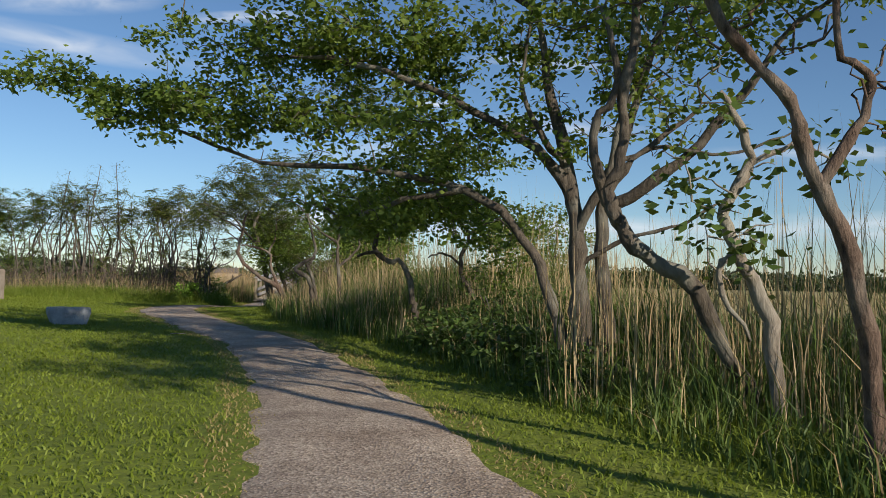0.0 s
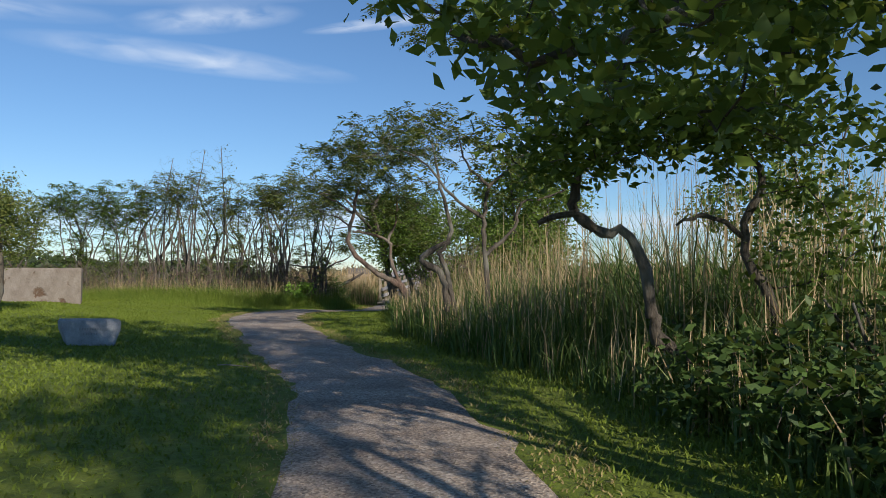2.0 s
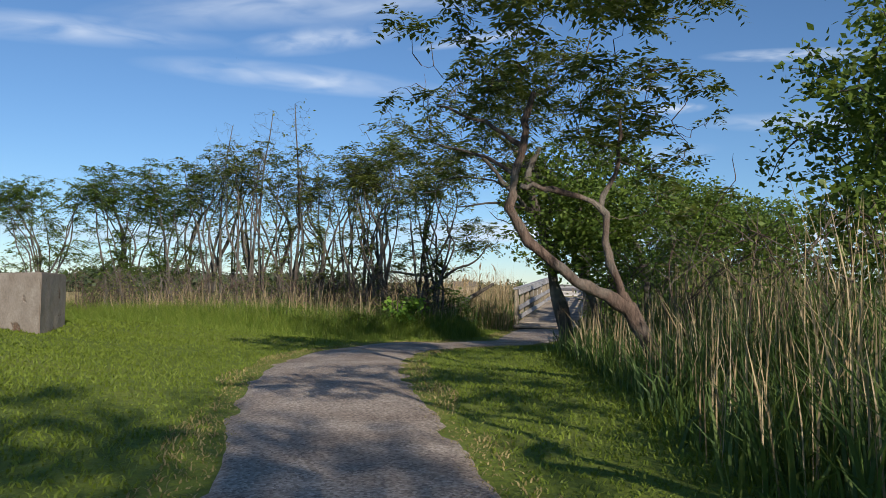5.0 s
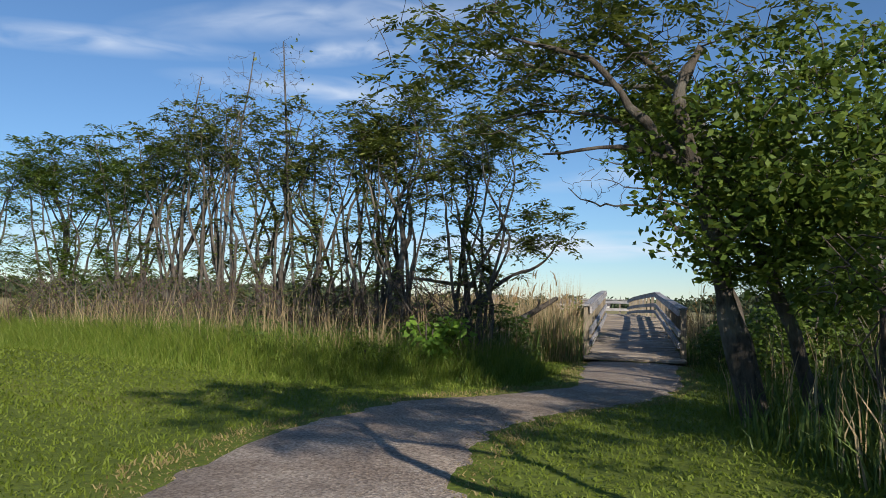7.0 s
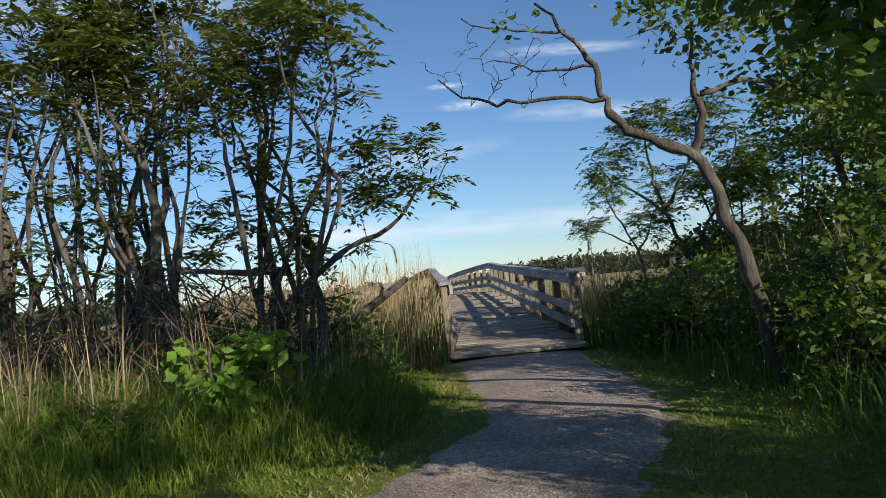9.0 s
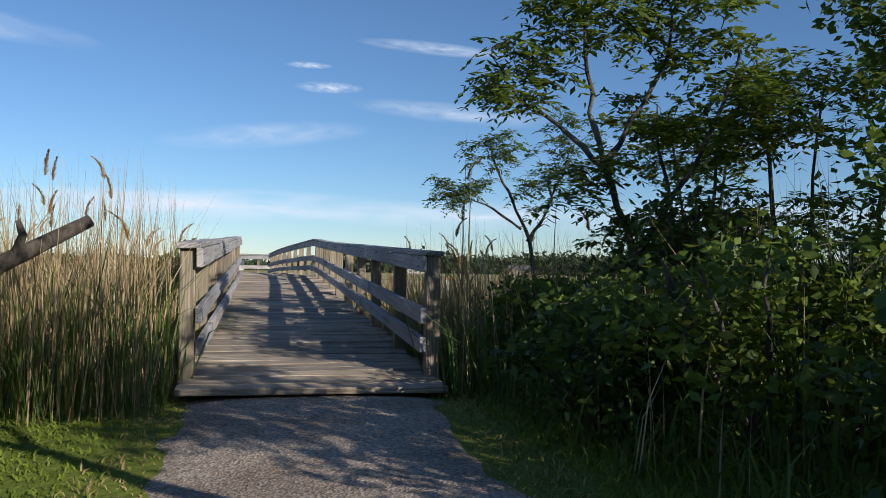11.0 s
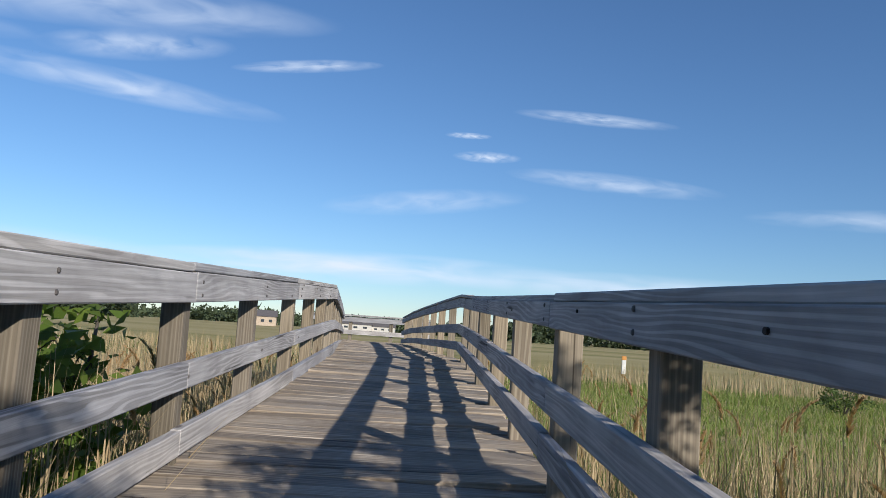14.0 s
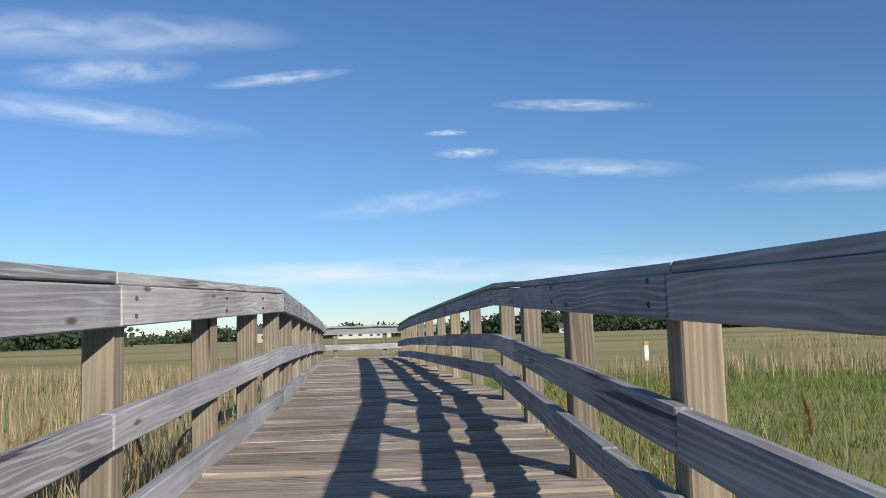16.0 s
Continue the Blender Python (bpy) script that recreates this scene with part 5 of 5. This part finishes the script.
for s_, drop, w in ((2.15, 0.082, 0.05), (3.3, 0.10, 0.014), (4.6, 0.09, 0.012), (6.2, 0.11, 0.016)):
    ring = [(math.cos(k * 0.5236) * w / 2 * (1 + 0.15 * math.sin(3 * k)), math.sin(k * 0.5236) * (0.004 + w * 0.13)) for k in range(12)]
    V = [(x, y, z) for y in (-0.003, 0.003) for x, z in ring]
    F = [tuple(range(12)), tuple(range(23, 11, -1))] + [(k, (k + 1) % 12, 12 + (k + 1) % 12, 12 + k) for k in range(12)]
    ob = part("knot_hole", mesh_from("knot_hole", V, F, KNOT), bridge)
    ob.location = (s_, -0.6945, cap(s_) - drop)
BOLT = plain_mat("bolt_steel", (0.10, 0.09, 0.085), 0.6)
bolt = box_mesh("bolt", 0.016, 0.008, 0.016, BOLT, 0.004)
for side, posts in ((-1, POSTS_L), (1, POSTS_R)):
    for s_ in posts[:12]:
        for drop in (0.075, 0.13):
            ob = part("bolt", bolt, bridge)
            ob.location = (s_ + 0.01, -side * 0.695 - lat(s_), cap(s_) - drop)
# closing rails at the far end
for zf, hgt in ((0.02, 0.04), (0.12, 0.14), (0.47, 0.12)):
    ob = part("end_rail", box_mesh("end_rail", 3.4, 0.045 if hgt > 0.05 else 0.16, hgt, RAIL, 0.004), bridge)
    ob.location, ob.rotation_euler = (LEN + 2.2, -lat(LEN + 2.2), cap(LEN) - zf), (0, 0, 1.5708)
for o in (-1.6, -0.55, 0.55, 1.6):
    ob = part("post", shared[0], bridge)
    ob.location, ob.scale = (LEN + 2.28, o - lat(LEN + 2.2), cap(LEN) / 2 - 0.2), (1, 1, cap(LEN) + 0.3)
for side in (-1, 1):
    for k in (0, 1):
        ob = part("stringer", box_mesh("stringer", 9.0, 0.07, 0.2, POSTW, 0.004), bridge)
        ob.location = (5.2, side * (0.3 + 0.4 * k), 0.05)
        ob.rotation_euler = (0, -0.045, 0)
variants = [box_mesh("plank", 1.64, 0.138, 0.042, DECKW, 0.005, 0.003, rr) for _ in range(7)]
s_ = -0.17
while s_ < LEN + 2.2:
    ob = part("plank", variants[rr.randrange(7)], bridge)
    slope = (deck(s_ + 0.1) - deck(s_ - 0.1)) / 0.2
    ob.location = (s_ + 0.07, rr.uniform(-0.015, 0.015) - lat(s_), deck(s_) - 0.021 + rr.uniform(-0.004, 0.004))
    ob.rotation_euler = (Euler((0, -math.atan(slope), 0)).to_matrix() @ Euler((0, rr.uniform(-0.015, 0.015), 1.5708 + rr.uniform(-0.004, 0.004) + rr.choice((0, 3.14159)))).to_matrix()).to_euler()
    s_ += 0.143 + rr.uniform(0, 0.004)

# ---------------------------------------------------------------- far shore
WHITE, ROOF, GLASSY, TAN = plain_mat("house_wall", (0.6, 0.57, 0.52)), plain_mat("house_roof", (0.12, 0.11, 0.11)), plain_mat("window_dark", (0.05, 0.06, 0.07), 0.2), plain_mat("tan_wall", (0.5, 0.40, 0.30))
rs = np.random.RandomState(5)
pts, sz = [], []
for a0, a1, R, h0, n in ((-62, -30, 235, 7.5, 420), (-31, 2, 330, 6.0, 260), (-4, 40, 260, 7.5, 520), (38, 80, 300, 9, 300), (-100, -60, 260, 9, 300)):
    for _ in range(n):
        a, r_ = radians(rs.uniform(a0, a1)), R + rs.uniform(0, 45)
        hgt = h0 * (0.55 + 0.5 * noise.noise((a * 9, r_ * 0.02, 0)) + 0.35 * rs.rand())
        for k in range(9):
            pts.append((-11 + r_ * math.sin(a) + rs.normal(0, 2.2), 38 + r_ * math.cos(a) + rs.normal(0, 2.2), -0.6 + hgt * rs.rand() ** 0.8))
Q = leaf_quads(np.array(pts), 1.9, 5, 0.9, rs, 0.9)
tagged(new("far_trees", tri_mesh("far_trees", Q, LEAF_FAR)), "distant belt of dark green trees across the marsh", "trees", kind="stuff")


def house(x, y, w, d, h, wall, turn):
    top = new("house")
    top.location, top.rotation_euler = (x, y, -0.6), (0, 0, radians(turn))
    tagged(top, "small distant pale house with a dark pitched roof", "house")
    ob = part("wall", box_mesh("wall", w, d, h, wall, 0), top)
    ob.location.z = h / 2
    V = [(-w * .53, -d * .56, h), (w * .53, -d * .56, h), (w * .53, d * .56, h), (-w * .53, d * .56, h), (-w * .53, 0, h + d * .4), (w * .53, 0, h + d * .4)]
    part("roof", mesh_from("roof", V, [(0, 1, 5, 4), (2, 3, 4, 5), (0, 4, 3), (1, 2, 5), (3, 2, 1, 0)], ROOF), top)
    for k in range(3):
        ob = part("window", box_mesh("window", w * 0.12, 0.12, h * 0.3, GLASSY, 0), top)
        ob.location = (w * (k - 1) * 0.3, -d / 2 - 0.02, h * 0.55)


for x, y, w, d, h, wm, tr in ((-98, 262, 8, 5, 2.8, TAN, 18), (-84, 322, 12, 5, 2.4, WHITE, 10), (-74, 325, 9, 5, 2.0, WHITE, 8), (-4, 285, 6, 4, 1.5, WHITE, -6), (30, 280, 7, 4, 1.6, TAN, -10)):
    house(x, y, w, d, h, wm, tr)

p = scatter(60000, -60, 40, 40, 110, nr)
s, o = along(p[:, 0], p[:, 1])
band = np.array([noise.noise((x * 0.05, y * 0.12, 9)) for x, y in p])
fringe = np.abs(s - 31 - 14 * band) < 4.5
keep = (np.abs(o) > 2.5) & (((o < 0) & (s < 45)) | ((o > 3) & (fringe | ((band > 0.15) & (s > 40)))))
p = p[keep]
reed_bed("marsh_reeds", "scattered over the salt marsh", p, 0.7 + 0.25 * nr.rand(len(p)), nr, 0.9, 0, thick=1.8)
p = scatter(130000, -18, 14, 34, 66, nr)
s, o = along(p[:, 0], p[:, 1])
p = p[(o > 0.9) & (o < 20) & (s > np.interp(o, [1, 5], [8.5, 4]))]
turf = np.array([noise.noise((x * 0.35, y * 0.5, 4)) for x, y in p])
tagged(new("marsh_grass", joined_blades("marsh_grass", blades(p, (0.09 + 0.22 * nr.rand(len(p))) * (1 + 0.5 * turf), 0.009 + 0.010 * nr.rand(len(p)), 0.3 + 0.6 * nr.rand(len(p)), nr), GRASS_MARSH)), "bright green salt-marsh grass beside the bridge", "grass", kind="stuff")
p = scatter(1500, -12, -5, 38, 52, nr)
s, o = along(p[:, 0], p[:, 1])
p = p[(o > 1.0) & (o < 3.2) & (s > 6)]
reed_bed("rail_reeds", "leaning thinly against the bridge railing", p, 1.1 + 0.3 * nr.rand(len(p)), nr, 0.85, 0.08, lean=0.2)
shrub(-2.2, 58, 0.7, 0.6, 1.0, 50, LEAF_DARK, 190, "small dark marsh bush standing in the grass")
shrub(-12.75, 38.5, 0.55, 0.8, 1.8, 120, LEAF, 191, "broad-leaved green bush against the bridge railing", leaf=0.11, per=8)


mk = new("marker_post")
mk.location = (-6.3, 78, -0.62)
tagged(mk, "small white marker post with an orange top in the marsh", "post")
ob = part("post_body", box_mesh("post_body", 0.22, 0.22, 0.75, plain_mat("white_paint", (0.75, 0.73, 0.68)), 0.02), mk)
ob.location.z = 0.37
ob = part("post_cap", box_mesh("post_cap", 0.24, 0.24, 0.2, plain_mat("orange_paint", (0.6, 0.28, 0.08)), 0.02), mk)
ob.location.z = 0.85
# ---------------------------------------------------------------- clouds
def cloud_mat(seed, peak):
    m = bpy.data.materials.new("cirrus")
    m.use_nodes = True
    nt = m.node_tree
    nt.nodes.remove(nt.nodes["Principled BSDF"])
    tc = nt.nodes.new("ShaderNodeTexCoord")
    gr = nt.nodes.new("ShaderNodeTexGradient")
    gr.gradient_type = "SPHERICAL"
    nt.links.new(tc.outputs["Object"], gr.inputs[0])
    mp = nt.nodes.new("ShaderNodeMapping")
    mp.inputs["Scale"].default_value, mp.inputs["Location"].default_value = (2.2, 0.8, 1), (seed * 3.1, seed, 0)
    mp.inputs["Rotation"].default_value = (0, 0, 0.5)
    nt.links.new(tc.outputs["Object"], mp.inputs[0])
    n = node(nt, "ShaderNodeTexNoise", Scale=1.5, Detail=4.0, Roughness=0.45, Distortion=0.5)
    nt.links.new(mp.outputs[0], n.inputs[0])
    r = ramp(nt, n.outputs[0], [(0.22, (0, 0, 0)), (0.80, (1, 1, 1))])
    mu = nt.nodes.new("ShaderNodeMath")
    mu.operation = "MULTIPLY"
    nt.links.new(r.outputs[0], mu.inputs[0])
    nt.links.new(gr.outputs["Fac"], mu.inputs[1])
    mu2 = nt.nodes.new("ShaderNodeMath")
    mu2.operation, mu2.use_clamp = "MULTIPLY", True
    nt.links.new(mu.outputs[0], mu2.inputs[0])
    mu2.inputs[1].default_value = peak
    # The sunlit white is put in as the cloud sheet's own glow.
    em = node(nt, "ShaderNodeEmission", Strength=0.95)
    em.inputs[0].default_value = (0.80, 0.88, 1.0, 1)
    tr = nt.nodes.new("ShaderNodeBsdfTransparent")
    mx = nt.nodes.new("ShaderNodeMixShader")
    nt.links.new(mu2.outputs[0], mx.inputs[0])
    nt.links.new(tr.outputs[0], mx.inputs[1])
    nt.links.new(em.outputs[0], mx.inputs[2])
    nt.links.new(mx.outputs[0], nt.nodes["Material Output"].inputs[0])
    return m


CLOUDS = [(-33, 20.5, 15, 1.7, -7, 0.95), (-31.5, 18.2, 6.5, 1.1, -9, 0.9), (-33, 15.4, 12, 1.1, 2, 0.95), (-19.5, 18.6, 5.5, 0.5, -8, 1.2), (2.5, 16.2, 6, 0.5, 5, 1.1), (-5.5, 13.2, 2.6, 0.45, 0, 1.3),
          (4, 11.6, 8, 0.8, 5, 0.9), (-10, 9.6, 8, 1.0, -6, 0.7), (-15, 4.4, 18, 1.3, -1, 1.7), (6, 4.0, 16, 1.2, 1, 1.2), (-42, 4.0, 18, 1.3, 0, 0.9), (-50, 17, 12, 1.1, -4, 0.9), (-7, 14.7, 1.8, 0.25, 0, 1.3), (22, 9, 9, 0.8, 3, 0.7), (24, 4, 14, 1.2, 0, 1.0)]
for i, (az, el, half, tall, tilt, peak) in enumerate(CLOUDS):
    D = 3800
    a, e_ = radians(az), radians(el)
    pos = Vector((D * math.sin(a) * math.cos(e_) - 10, D * math.cos(a) * math.cos(e_) + 36, D * math.sin(e_)))
    me = mesh_from("cirrus_cloud", [(-1, -1, 0), (1, -1, 0), (1, 1, 0), (-1, 1, 0)], [(0, 1, 2, 3)], cloud_mat(i + 1, peak * 0.95))
    ob = tagged(new("cirrus_cloud", me), "thin wispy white streak of cirrus cloud", "cloud", "cirrus clouds", "structure")
    ob.matrix_world = look(pos, (-10, 36, 0)) @ pose(0, 0, 0, 0, 180, 0) @ pose(0, 0, 0, 0, 0, -tilt) @ Matrix.Diagonal((D * math.tan(radians(half)), D * math.tan(radians(tall)), 1, 1))
